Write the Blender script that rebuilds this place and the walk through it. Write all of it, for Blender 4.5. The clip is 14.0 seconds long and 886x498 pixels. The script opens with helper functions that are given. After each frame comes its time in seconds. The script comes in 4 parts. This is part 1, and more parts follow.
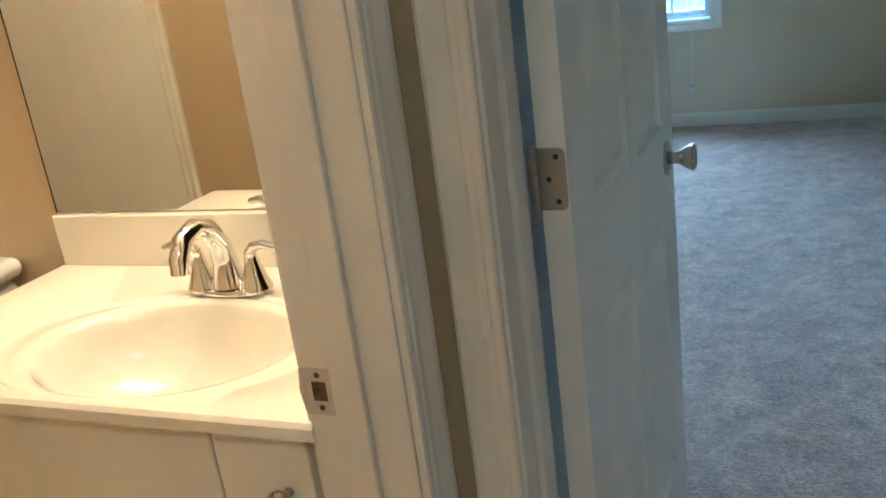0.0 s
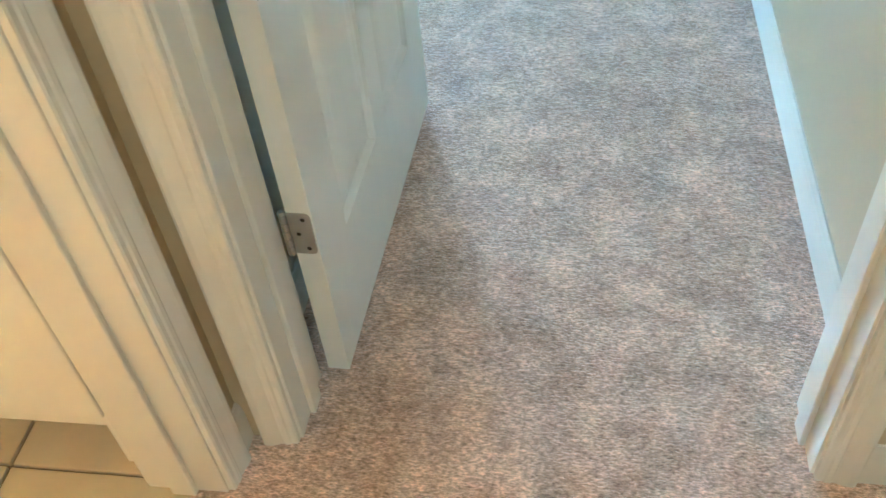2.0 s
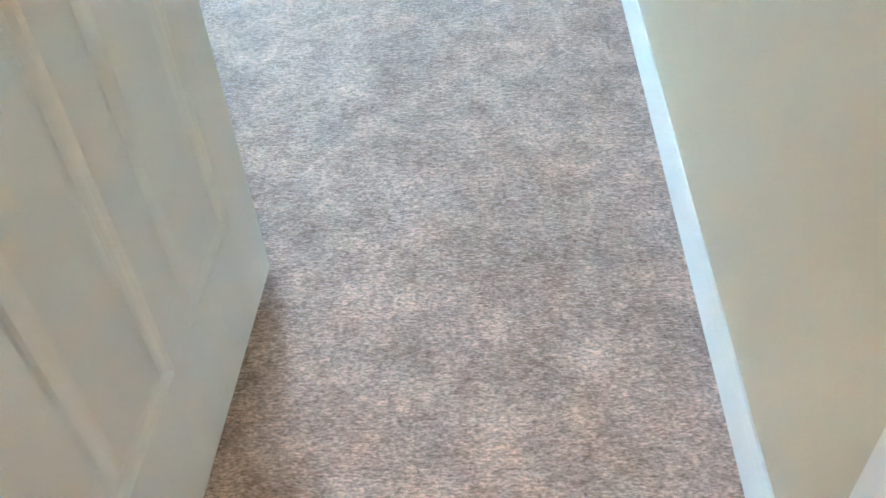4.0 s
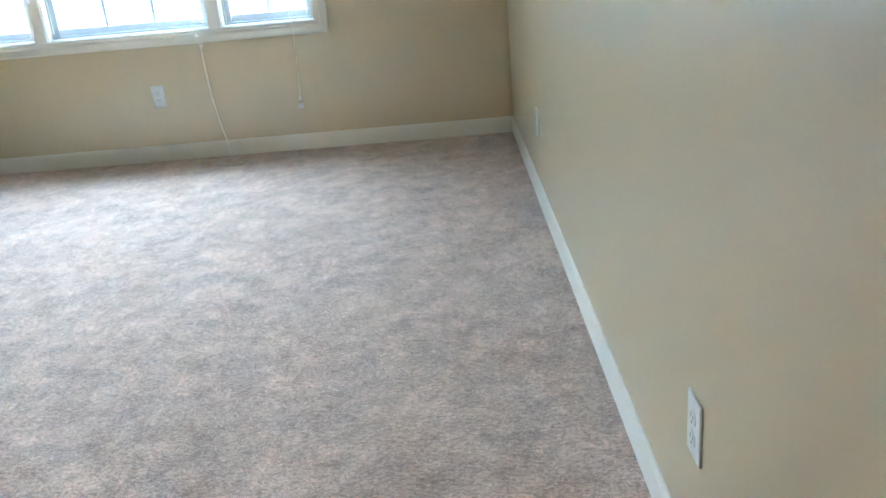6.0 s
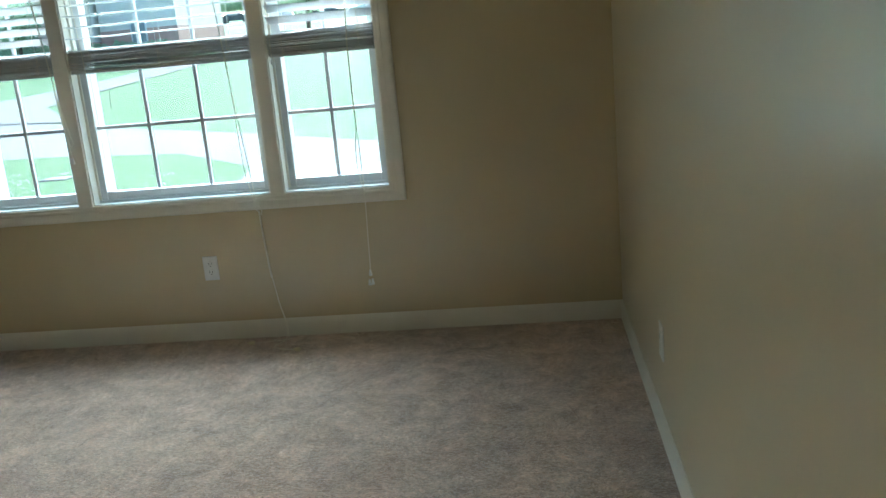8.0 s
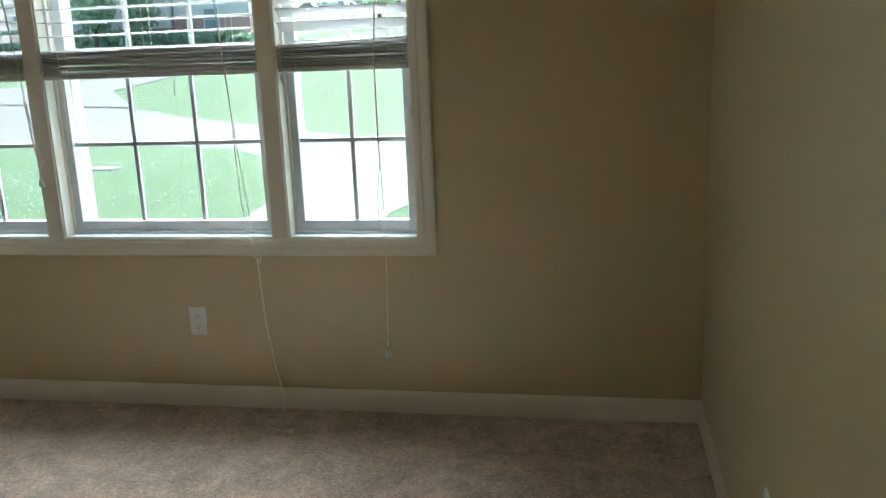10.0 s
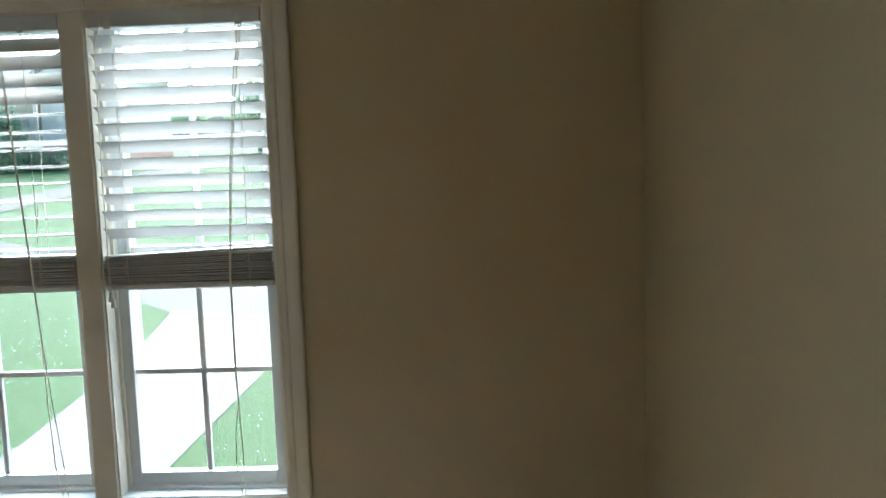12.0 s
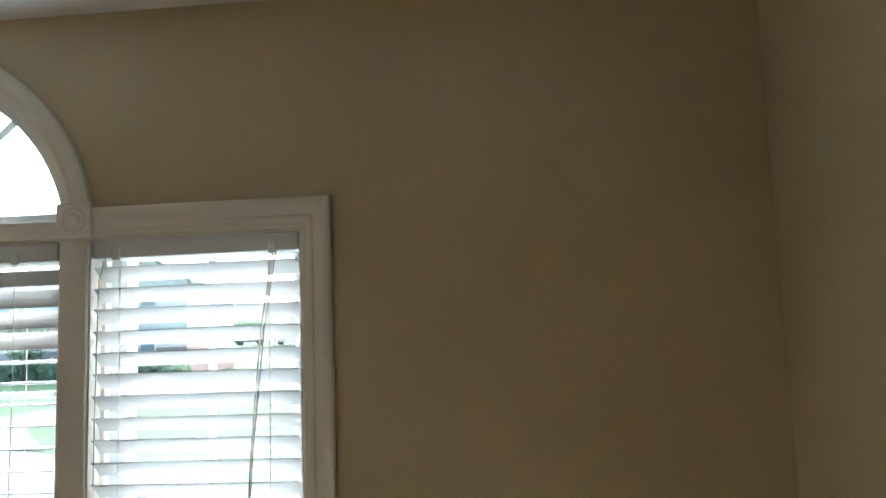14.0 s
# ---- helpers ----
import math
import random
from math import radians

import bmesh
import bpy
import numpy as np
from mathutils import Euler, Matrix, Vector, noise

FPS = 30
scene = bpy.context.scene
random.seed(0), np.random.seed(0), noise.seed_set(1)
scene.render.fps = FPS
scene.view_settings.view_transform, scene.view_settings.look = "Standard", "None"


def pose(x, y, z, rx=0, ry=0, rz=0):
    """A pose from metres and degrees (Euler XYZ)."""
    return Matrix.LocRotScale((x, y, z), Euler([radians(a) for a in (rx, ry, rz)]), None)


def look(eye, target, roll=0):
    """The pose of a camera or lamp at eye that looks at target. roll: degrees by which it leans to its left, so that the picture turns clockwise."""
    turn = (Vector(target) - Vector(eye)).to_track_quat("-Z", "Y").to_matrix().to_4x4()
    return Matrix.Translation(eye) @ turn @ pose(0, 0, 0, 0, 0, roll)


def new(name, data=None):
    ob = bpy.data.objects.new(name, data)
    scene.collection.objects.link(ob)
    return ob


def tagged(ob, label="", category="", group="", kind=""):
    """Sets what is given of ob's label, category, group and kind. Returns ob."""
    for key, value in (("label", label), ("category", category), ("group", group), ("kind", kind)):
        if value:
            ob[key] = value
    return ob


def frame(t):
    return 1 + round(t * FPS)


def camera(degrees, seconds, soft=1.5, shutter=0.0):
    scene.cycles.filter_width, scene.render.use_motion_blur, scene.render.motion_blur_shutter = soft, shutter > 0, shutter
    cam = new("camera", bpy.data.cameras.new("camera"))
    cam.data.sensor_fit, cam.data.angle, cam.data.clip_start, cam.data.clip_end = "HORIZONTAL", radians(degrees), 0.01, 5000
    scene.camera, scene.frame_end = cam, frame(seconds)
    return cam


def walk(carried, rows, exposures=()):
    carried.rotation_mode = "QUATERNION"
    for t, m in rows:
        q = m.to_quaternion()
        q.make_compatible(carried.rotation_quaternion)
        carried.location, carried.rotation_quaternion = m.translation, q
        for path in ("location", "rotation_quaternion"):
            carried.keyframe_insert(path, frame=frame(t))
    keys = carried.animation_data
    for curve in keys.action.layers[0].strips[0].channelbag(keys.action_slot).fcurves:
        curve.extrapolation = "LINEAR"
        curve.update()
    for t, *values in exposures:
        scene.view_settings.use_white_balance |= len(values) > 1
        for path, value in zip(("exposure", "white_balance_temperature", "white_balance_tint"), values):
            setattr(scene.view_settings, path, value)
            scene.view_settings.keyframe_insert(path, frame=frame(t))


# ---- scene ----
cam = camera(53.8, 14.0, soft=1.5, shutter=0.15)
PATH = [
    (0, (0.379, -0.838, 1.266), (-0.362, 0.906, 0.627), -7.7),
    (0.5, (0.408, -0.83, 1.236), (-0.273, 0.851, 0.393), -8.6),
    (1, (0.435, -0.829, 1.207), (-0.178, 0.735, 0.123), -9.3),
    (1.5, (0.463, -0.792, 1.166), (-0.003, 0.675, -0.111), -8.4),
    (2, (0.481, -0.691, 1.136), (0.196, 0.69, -0.282), -6.2),
    (2.2, (0.475, -0.637, 1.128), (0.25, 0.726, -0.318), -5.1),
    (4.5, (0.573, -0.143, 1.093), (0.49, 1.357, -0.228), -3.1),
    (5, (0.576, -0.035, 1.098), (0.524, 1.586, -0.072), -1.9),
    (5.4, (0.558, 0.1, 1.144), (0.522, 1.855, 0.185), -4.3),
    (5.5, (0.558, 0.138, 1.14), (0.523, 1.927, 0.247), -3.9),
    (6, (0.536, 0.335, 1.164), (0.509, 2.197, 0.433), -5.0),
    (6.5, (0.531, 0.508, 1.171), (0.471, 2.423, 0.598), -5.4),
    (7, (0.559, 0.762, 1.234), (0.389, 2.693, 0.742), -5.9),
    (7.5, (0.547, 0.966, 1.278), (0.354, 2.897, 0.793), -5.6),
    (9.8, (0.544, 1.915, 1.351), (0.201, 3.835, 0.907), -2.4),
    (10, (0.541, 1.976, 1.36), (0.195, 3.889, 0.89), -2.3),
    (10.5, (0.506, 2.179, 1.408), (0.226, 4.111, 0.971), -1.5),
    (11, (0.456, 2.388, 1.478), (0.333, 4.355, 1.137), -1.1),
    (11.5, (0.459, 2.512, 1.538), (0.388, 4.5, 1.252), -1.2),
    (12, (0.461, 2.615, 1.602), (0.383, 4.601, 1.387), -2.0),
    (12.5, (0.459, 2.724, 1.667), (0.359, 4.72, 1.592), -2.8),
    (13, (0.428, 2.796, 1.7), (0.328, 4.793, 1.67), -2.6),
    (13.5, (0.43, 2.922, 1.716), (0.278, 4.915, 1.799), -2.3),
    (14, (0.4, 3.119, 1.714), (0.207, 5.093, 1.972), -2.0),
]
EXPOSURES = [
    (0.0, 3.5, 3650, -12),
    (0.5, 3.6, 3750, -12),
    (1.0, 3.85, 3900, -12),
    (1.5, 4.25, 3900, -15),
    (2.0, 4.8, 3850, -18),
    (4.5, 4.85, 4250, -7),
    (5.0, 4.65, 4400, -5),
    (5.5, 4.15, 4550, -4),
    (6.0, 4.1, 4650, -4),
    (6.5, 3.4, 4850, -8),
    (7.5, 2.7, 5100, -11),
    (10.0, 2.5, 5800, -4),
    (10.5, 2.6, 5800, -4),
    (11.0, 2.42, 5600, -7),
    (11.5, 2.42, 5650, -6),
    (12.5, 2.5, 5800, 3),
    (14.0, 2.8, 5750, 3),
]
walk(cam, [(t, look(eye, target, roll)) for t, eye, target, roll in PATH], EXPOSURES)
SKY_STRENGTH, SUN_STRENGTH = 0.11, 2.5
# vanity bulbs, and the added fill light in the hall
BULB_STRENGTH, HALL_FILL_STRENGTH = 23.0, 3.6

# ---- world and large lights ----
world = bpy.data.worlds.new("overcast_sky")
scene.world = world
world.use_nodes = True
wn = world.node_tree
sky = wn.nodes.new("ShaderNodeTexSky")
sky.sky_type = "NISHITA"
sky.sun_disc = False
sky.sun_elevation = radians(35.5)
sky.sun_rotation = radians(-4)
sky.air_density = 1.0
sky.dust_density = 6.0
wn.links.new(sky.outputs[0], wn.nodes["Background"].inputs[0])
wn.nodes["Background"].inputs[1].default_value = SKY_STRENGTH
sun_data = bpy.data.lights.new("sun", "SUN")
sun_data.energy = SUN_STRENGTH
sun_data.angle = radians(70)
sun_data.color = (0.77, 0.88, 1.0)
sun = new("sun", sun_data)
sun.matrix_world = look((-1.2, 18, 13.1), (0, 0, 0))

# ---- materials ----
MATS = {}


def mat(name, color, rough=0.5, metal=0.0, color2=None, scale=8.0, fine=120.0, bump=0.1, dist=0.002,
        mix=0.5, spec=0.5, coat=0.0, sheen=0.0, detail=6.0, rnd=0.0, rough_var=0.08, stretch=None):
    """A procedural surface: two colours mixed by broad noise, fine relief, varied roughness."""
    m = bpy.data.materials.new(name)
    m.use_nodes = True
    nt = m.node_tree
    b = nt.nodes["Principled BSDF"]
    tc = nt.nodes.new("ShaderNodeTexCoord")
    src = tc.outputs["Object"]
    if stretch:
        mp = nt.nodes.new("ShaderNodeMapping")
        mp.inputs["Scale"].default_value = stretch
        nt.links.new(src, mp.inputs["Vector"])
        src = mp.outputs[0]
    n1 = nt.nodes.new("ShaderNodeTexNoise")
    n1.inputs["Scale"].default_value = scale
    n1.inputs["Detail"].default_value = detail
    n2 = nt.nodes.new("ShaderNodeTexNoise")
    n2.inputs["Scale"].default_value = fine
    n2.inputs["Detail"].default_value = 3.0
    nt.links.new(src, n1.inputs["Vector"])
    nt.links.new(src, n2.inputs["Vector"])
    c2 = color2 or tuple(c * 0.86 for c in color)
    ramp = nt.nodes.new("ShaderNodeValToRGB")
    ramp.color_ramp.elements[0].position = 0.5 - 0.5 * mix
    ramp.color_ramp.elements[1].position = 0.5 + 0.5 * mix
    ramp.color_ramp.elements[0].color = (*c2, 1)
    ramp.color_ramp.elements[1].color = (*color, 1)
    nt.links.new(n1.outputs["Fac"], ramp.inputs[0])
    out = ramp.outputs[0]
    if rnd:
        oi = nt.nodes.new("ShaderNodeObjectInfo")
        mr = nt.nodes.new("ShaderNodeMapRange")
        mr.inputs["To Min"].default_value = 1 - rnd
        mr.inputs["To Max"].default_value = 1 + rnd
        nt.links.new(oi.outputs["Random"], mr.inputs["Value"])
        hs = nt.nodes.new("ShaderNodeHueSaturation")
        nt.links.new(mr.outputs[0], hs.inputs["Value"])
        nt.links.new(out, hs.inputs["Color"])
        out = hs.outputs[0]
    nt.links.new(out, b.inputs["Base Color"])
    rr = nt.nodes.new("ShaderNodeMapRange")
    rr.inputs["To Min"].default_value = max(0.02, rough - rough_var)
    rr.inputs["To Max"].default_value = min(1.0, rough + rough_var)
    nt.links.new(n1.outputs["Fac"], rr.inputs["Value"])
    nt.links.new(rr.outputs[0], b.inputs["Roughness"])
    b.inputs["Metallic"].default_value = metal
    b.inputs["Specular IOR Level"].default_value = spec
    b.inputs["Coat Weight"].default_value = coat
    b.inputs["Coat Roughness"].default_value = min(0.33, rough)
    b.inputs["Sheen Weight"].default_value = sheen
    if bump:
        bp = nt.nodes.new("ShaderNodeBump")
        bp.inputs["Strength"].default_value = bump
        bp.inputs["Distance"].default_value = dist
        nt.links.new(n2.outputs["Fac"], bp.inputs["Height"])
        nt.links.new(bp.outputs[0], b.inputs["Normal"])
    MATS[name] = m
    return m


def emitter(name, color, strength):
    m = bpy.data.materials.new(name)
    m.use_nodes = True
    b = m.node_tree.nodes["Principled BSDF"]
    b.inputs["Base Color"].default_value = (*color, 1)
    b.inputs["Emission Color"].default_value = (*color, 1)
    b.inputs["Emission Strength"].default_value = strength
    return m


PAINT = mat("tan_wall_paint", (0.53, 0.42, 0.236), 0.30, scale=1.6, fine=260, bump=0.2, dist=0.0005, color2=(0.51, 0.403, 0.225), spec=0.9, rough_var=0.03, coat=0.5)
CEIL = mat("ceiling_paint", (0.84, 0.83, 0.80), 0.9, scale=2, fine=160, bump=0.5, dist=0.0015, color2=(0.80, 0.79, 0.76))
TRIM = mat("white_trim_paint", (0.77, 0.725, 0.63), 0.42, scale=5, fine=300, bump=0.12, dist=0.0004, color2=(0.73, 0.685, 0.59))
DOORM = mat("white_door_paint", (0.79, 0.77, 0.71), 0.42, scale=3, fine=90, bump=0.22, dist=0.0006, color2=(0.75, 0.73, 0.67), stretch=(6, 6, 0.5))
VINYL = mat("white_vinyl", (0.70, 0.71, 0.71), 0.3, scale=6, fine=200, bump=0.04, dist=0.0003, color2=(0.67, 0.68, 0.68))
SLATM = mat("white_blind_slat", (0.62, 0.612, 0.60), 0.38, scale=9, fine=60, bump=0.12, dist=0.0004, color2=(0.58, 0.572, 0.56), stretch=(0.6, 8, 8))
CORDM = mat("blind_cord", (0.86, 0.81, 0.69), 0.8, scale=60, fine=900, bump=0.4, dist=0.0005)
TASSELM = mat("tassel_wood", (0.86, 0.76, 0.52), 0.5, scale=30, fine=200, bump=0.1)
PLATE = mat("white_plastic", (0.82, 0.82, 0.80), 0.3, scale=20, fine=400, bump=0.03, dist=0.0003)
DARK = mat("dark_slot", (0.02, 0.02, 0.02), 0.7, bump=0)
NICKEL = mat("satin_nickel", (0.46, 0.43, 0.39), 0.36, metal=1.0, scale=40, fine=700, bump=0.05, dist=0.0003)
KNOBM = mat("polished_steel_knob", (0.62, 0.60, 0.56), 0.16, metal=1.0, scale=20, bump=0, rough_var=0.04)
CHROME = mat("chrome", (0.86, 0.86, 0.87), 0.06, metal=1.0, scale=20, bump=0, rough_var=0.02)
BRASS = mat("brushed_nickel_knob", (0.50, 0.44, 0.34), 0.3, metal=1.0, scale=60, fine=500, bump=0.06, dist=0.0003)
MARBLE = mat("cultured_marble", (0.84, 0.79, 0.68), 0.12, scale=3.5, fine=40, bump=0.0, color2=(0.82, 0.765, 0.65), coat=0.4)
CABM = mat("vanity_laminate", (0.80, 0.76, 0.66), 0.4, scale=4, fine=140, bump=0.1, dist=0.0004, color2=(0.77, 0.73, 0.63), stretch=(5, 5, 0.6))
TILEM = mat("floor_tile", (0.56, 0.47, 0.29), 0.3, scale=7, fine=60, bump=0.15, dist=0.001, color2=(0.48, 0.39, 0.23), rnd=0.06)
GROUT = mat("tile_grout", (0.20, 0.155, 0.11), 0.9, scale=30, fine=400, bump=0.4)
CERAMIC = mat("white_ceramic", (0.84, 0.83, 0.80), 0.1, scale=3, bump=0, coat=0.5)
WOODIN = mat("raw_wood", (0.42, 0.27, 0.14), 0.7, scale=30, fine=200, stretch=(1, 1, 8))
BULB = emitter("bulb_glow", (1.0, 0.51, 0.19), BULB_STRENGTH)
# glow of the hall's added fill, not a known lamp
HALL_FILL = emitter("hall_fill_glow", (1.0, 0.72, 0.47), HALL_FILL_STRENGTH)

CARPET = mat("beige_carpet", (0.61, 0.443, 0.335), 0.95, scale=16, fine=230, bump=0.9, dist=0.006, color2=(0.50, 0.352, 0.26), mix=0.4, sheen=1.0, detail=8, spec=0.1)


def carpet_nodes():
    """Tufts, brushed blotches and broad vacuum patches on the carpet, the shade between tufts put into the colour;
    brushed pile leans, so it also turns the normal.
    """
    nt = CARPET.node_tree
    bsdf = nt.nodes["Principled BSDF"]
    tc = nt.nodes["Texture Coordinate"]
    mp = nt.nodes.new("ShaderNodeMapping")
    mp.inputs["Scale"].default_value = (0.6, 1.4, 1.0)
    nt.links.new(tc.outputs["Object"], mp.inputs["Vector"])

    def noise_of(scale, detail, rough, distortion, lo, hi, to_lo, to_hi, src):
        n = nt.nodes.new("ShaderNodeTexNoise")
        for key, v in (("Scale", scale), ("Detail", detail), ("Roughness", rough), ("Distortion", distortion)):
            n.inputs[key].default_value = v
        nt.links.new(src, n.inputs["Vector"])
        r = nt.nodes.new("ShaderNodeMapRange")
        for key, v in (("From Min", lo), ("From Max", hi), ("To Min", to_lo), ("To Max", to_hi)):
            r.inputs[key].default_value = v
        nt.links.new(n.outputs["Fac"], r.inputs["Value"])
        return r.outputs[0]

    def times(a, b_):
        m = nt.nodes.new("ShaderNodeMath")
        m.operation = "MULTIPLY"
        nt.links.new(a, m.inputs[0])
        nt.links.new(b_, m.inputs[1])
        return m.outputs[0]

    tuft = times(noise_of(215, 2.0, 0.6, 0.3, 0.32, 0.68, 0.57, 1.43, mp.outputs[0]),
                 noise_of(90, 1.0, 0.5, 0.4, 0.35, 0.65, 0.82, 1.18, mp.outputs[0]))
    blotch = noise_of(10, 8, 0.78, 0.15, 0.38, 0.62, 0.72, 1.16, tc.outputs["Object"])
    patch = noise_of(4.0, 4, 0.6, 0.3, 0.36, 0.64, 0.82, 1.14, tc.outputs["Object"])
    hs = nt.nodes.new("ShaderNodeHueSaturation")
    nt.links.new(nt.nodes["Color Ramp"].outputs[0], hs.inputs["Color"])
    # the tuft relief also darkens the colour, as painted shade in the valleys
    nt.links.new(times(tuft, times(blotch, patch)), hs.inputs["Value"])
    nt.links.new(hs.outputs[0], bsdf.inputs["Base Color"])
    lean = nt.nodes.new("ShaderNodeBump")
    lean.inputs["Strength"].default_value = 0.15
    lean.inputs["Distance"].default_value = 0.012
    nt.links.new(blotch, lean.inputs["Height"])
    nap = nt.nodes["Bump"]
    nt.links.new(tuft, nap.inputs["Height"])
    nt.links.new(lean.outputs[0], nap.inputs["Normal"])
    nap.inputs["Strength"].default_value = 0.7
    nap.inputs["Distance"].default_value = 0.0035
    nt.links.new(times(tuft, blotch), bsdf.inputs["Sheen Weight"])
    bsdf.inputs["Sheen Tint"].default_value = (1.0, 0.95, 0.91, 1)
    bsdf.inputs["Sheen Roughness"].default_value = 0.34


carpet_nodes()

GRASS = mat("lawn", (0.034, 0.10, 0.018), 0.9, scale=3, fine=90, bump=0.8, dist=0.03, color2=(0.025, 0.077, 0.013), detail=10)
CONCRETE = mat("concrete", (0.145, 0.145, 0.143), 0.85, scale=1.5, fine=120, bump=0.3, dist=0.004, color2=(0.125, 0.125, 0.123))
ASPHALT = mat("worn_asphalt", (0.08, 0.08, 0.082), 0.9, scale=0.8, fine=90, bump=0.4, dist=0.006, color2=(0.068, 0.068, 0.07))
SIDING = mat("beige_siding", (0.88, 0.82, 0.75), 0.7, scale=2, fine=30, bump=0.1)
BRICKM = mat("red_brick", (0.52, 0.34, 0.28), 0.85, scale=5, fine=40, bump=0.4, dist=0.01, color2=(0.44, 0.28, 0.23))
ROOF = mat("grey_shingle", (0.36, 0.36, 0.38), 0.9, scale=6, fine=30, bump=0.5, dist=0.01)
LEAF = mat("leaf", (0.33, 0.44, 0.31), 0.7, scale=3, fine=20, bump=0.2, color2=(0.26, 0.36, 0.25), rnd=0.2)
TR = LEAF.node_tree.nodes.new("ShaderNodeBsdfTranslucent")
TR.inputs["Color"].default_value = (0.44, 0.55, 0.36, 1)
MX = LEAF.node_tree.nodes.new("ShaderNodeMixShader")
MX.inputs[0].default_value = 0.5
LEAF.node_tree.links.new(LEAF.node_tree.nodes["Principled BSDF"].outputs[0], MX.inputs[1])
LEAF.node_tree.links.new(TR.outputs[0], MX.inputs[2])
LEAF.node_tree.links.new(MX.outputs[0], LEAF.node_tree.nodes["Material Output"].inputs[0])
BARK = mat("bark", (0.10, 0.075, 0.055), 0.9, scale=10, fine=40, bump=0.6, dist=0.01)
FLOWER = mat("clover_flower", (0.8, 0.8, 0.76), 0.8, bump=0)
CARA = mat("silver_car_paint", (0.5, 0.51, 0.53), 0.25, metal=0.4, bump=0, coat=0.6)
CARB = mat("dark_car_paint", (0.05, 0.06, 0.08), 0.25, bump=0, coat=0.6)
CARC = mat("white_car_paint", (0.75, 0.75, 0.75), 0.25, bump=0, coat=0.6)
RUBBER = mat("tyre_rubber", (0.03, 0.03, 0.03), 0.8, bump=0)

GLASS = bpy.data.materials.new("window_glass")
GLASS.use_nodes = True
b = GLASS.node_tree.nodes["Principled BSDF"]
b.inputs["Base Color"].default_value = (1, 1, 1, 1)
b.inputs["Roughness"].default_value = 0.0
b.inputs["Transmission Weight"].default_value = 1.0
b.inputs["IOR"].default_value = 1.0 + 0.45
MIRROR = bpy.data.materials.new("mirror_silver")
MIRROR.use_nodes = True
b = MIRROR.node_tree.nodes["Principled BSDF"]
b.inputs["Base Color"].default_value = (0.88, 0.89, 0.87, 1)
b.inputs["Metallic"].default_value = 1.0
b.inputs["Roughness"].default_value = 0.01


# ---- mesh helpers ----
def box(bm, x0, x1, y0, y1, z0, z1, bevel=0.0, seg=1):
    v = [bm.verts.new((x, y, z)) for x in (x0, x1) for y in (y0, y1) for z in (z0, z1)]
    f = [bm.faces.new([v[i] for i in q]) for q in
         ((0, 1, 3, 2), (4, 6, 7, 5), (0, 4, 5, 1), (2, 3, 7, 6), (0, 2, 6, 4), (1, 5, 7, 3))]
    if bevel:
        e = {ed for fc in f for ed in fc.edges}
        bmesh.ops.bevel(bm, geom=list(e), offset=bevel, segments=seg, affect="EDGES", profile=0.5)
    return bm


def boxm(*a, **k):
    return box(bmesh.new(), *a, **k)


def finish(bm, name, smooth=False):
    bmesh.ops.recalc_face_normals(bm, faces=bm.faces)
    me = bpy.data.meshes.new(name)
    bm.to_mesh(me)
    bm.free()
    if smooth:
        for p in me.polygons:
            p.use_smooth = True
        if smooth != "all":
            me.set_sharp_from_angle(angle=radians(35))
    return me


def part(name, bm, material, parent=None, label="", smooth=False):
    """One mesh object under a thing or a part."""
    me = finish(bm, name, smooth)
    me.materials.append(material)
    ob = new(name, me)
    if parent is not None:
        ob.parent = parent
    if label:
        tagged(ob, label)
    return ob


def thing(name, label, category, at=(0, 0, 0), group="", kind=""):
    e = new(name)
    e.empty_display_size = 0.05
    e.location = at
    return tagged(e, label, category, group, kind)


def setting(name, bm, material, label, category, smooth=False):
    return tagged(part(name, bm, material, None, "", smooth), label, category, "", "structure")


def tube(bm, pts, radii, n=10, cap=True):
    """A round sweep along points."""
    pts = [Vector(p) for p in pts]
    if not isinstance(radii, (list, tuple)):
        radii = [radii] * len(pts)
    rings, side = [], None
    for i, p in enumerate(pts):
        d = (pts[min(i + 1, len(pts) - 1)] - pts[max(i - 1, 0)]).normalized()
        if side is None:
            side = d.cross(Vector((0, 0, 1)) if abs(d.z) < 0.9 else Vector((1, 0, 0))).normalized()
        side = (side - d * side.dot(d)).normalized()
        up = d.cross(side)
        rings.append([bm.verts.new(p + radii[i] * (math.cos(a) * side + math.sin(a) * up))
                      for a in (2 * math.pi * k / n for k in range(n))])
    for a, c in zip(rings, rings[1:]):
        for k in range(n):
            bm.faces.new((a[k], a[(k + 1) % n], c[(k + 1) % n], c[k]))
    if cap:
        bm.faces.new(rings[0])
        bm.faces.new(rings[-1])
    return bm


def lathe(bm, prof, at, axis="z", n=20, sx=1.0, sy=1.0):
    """A turned shape: prof holds (radius, height)."""
    rings = []
    for r, h in prof:
        ring = []
        for k in range(n):
            a = 2 * math.pi * k / n
            u, w = r * math.cos(a) * sx, r * math.sin(a) * sy
            p = {"z": (u, w, h), "x": (h, u, w), "y": (u, h, w)}[axis]
            ring.append(bm.verts.new(Vector(at) + Vector(p)))
        rings.append(ring)
    for a, c in zip(rings, rings[1:]):
        for k in range(n):
            bm.faces.new((a[k], a[(k + 1) % n], c[(k + 1) % n], c[k]))
    bm.faces.new(rings[0])
    bm.faces.new(rings[-1])
    return bm


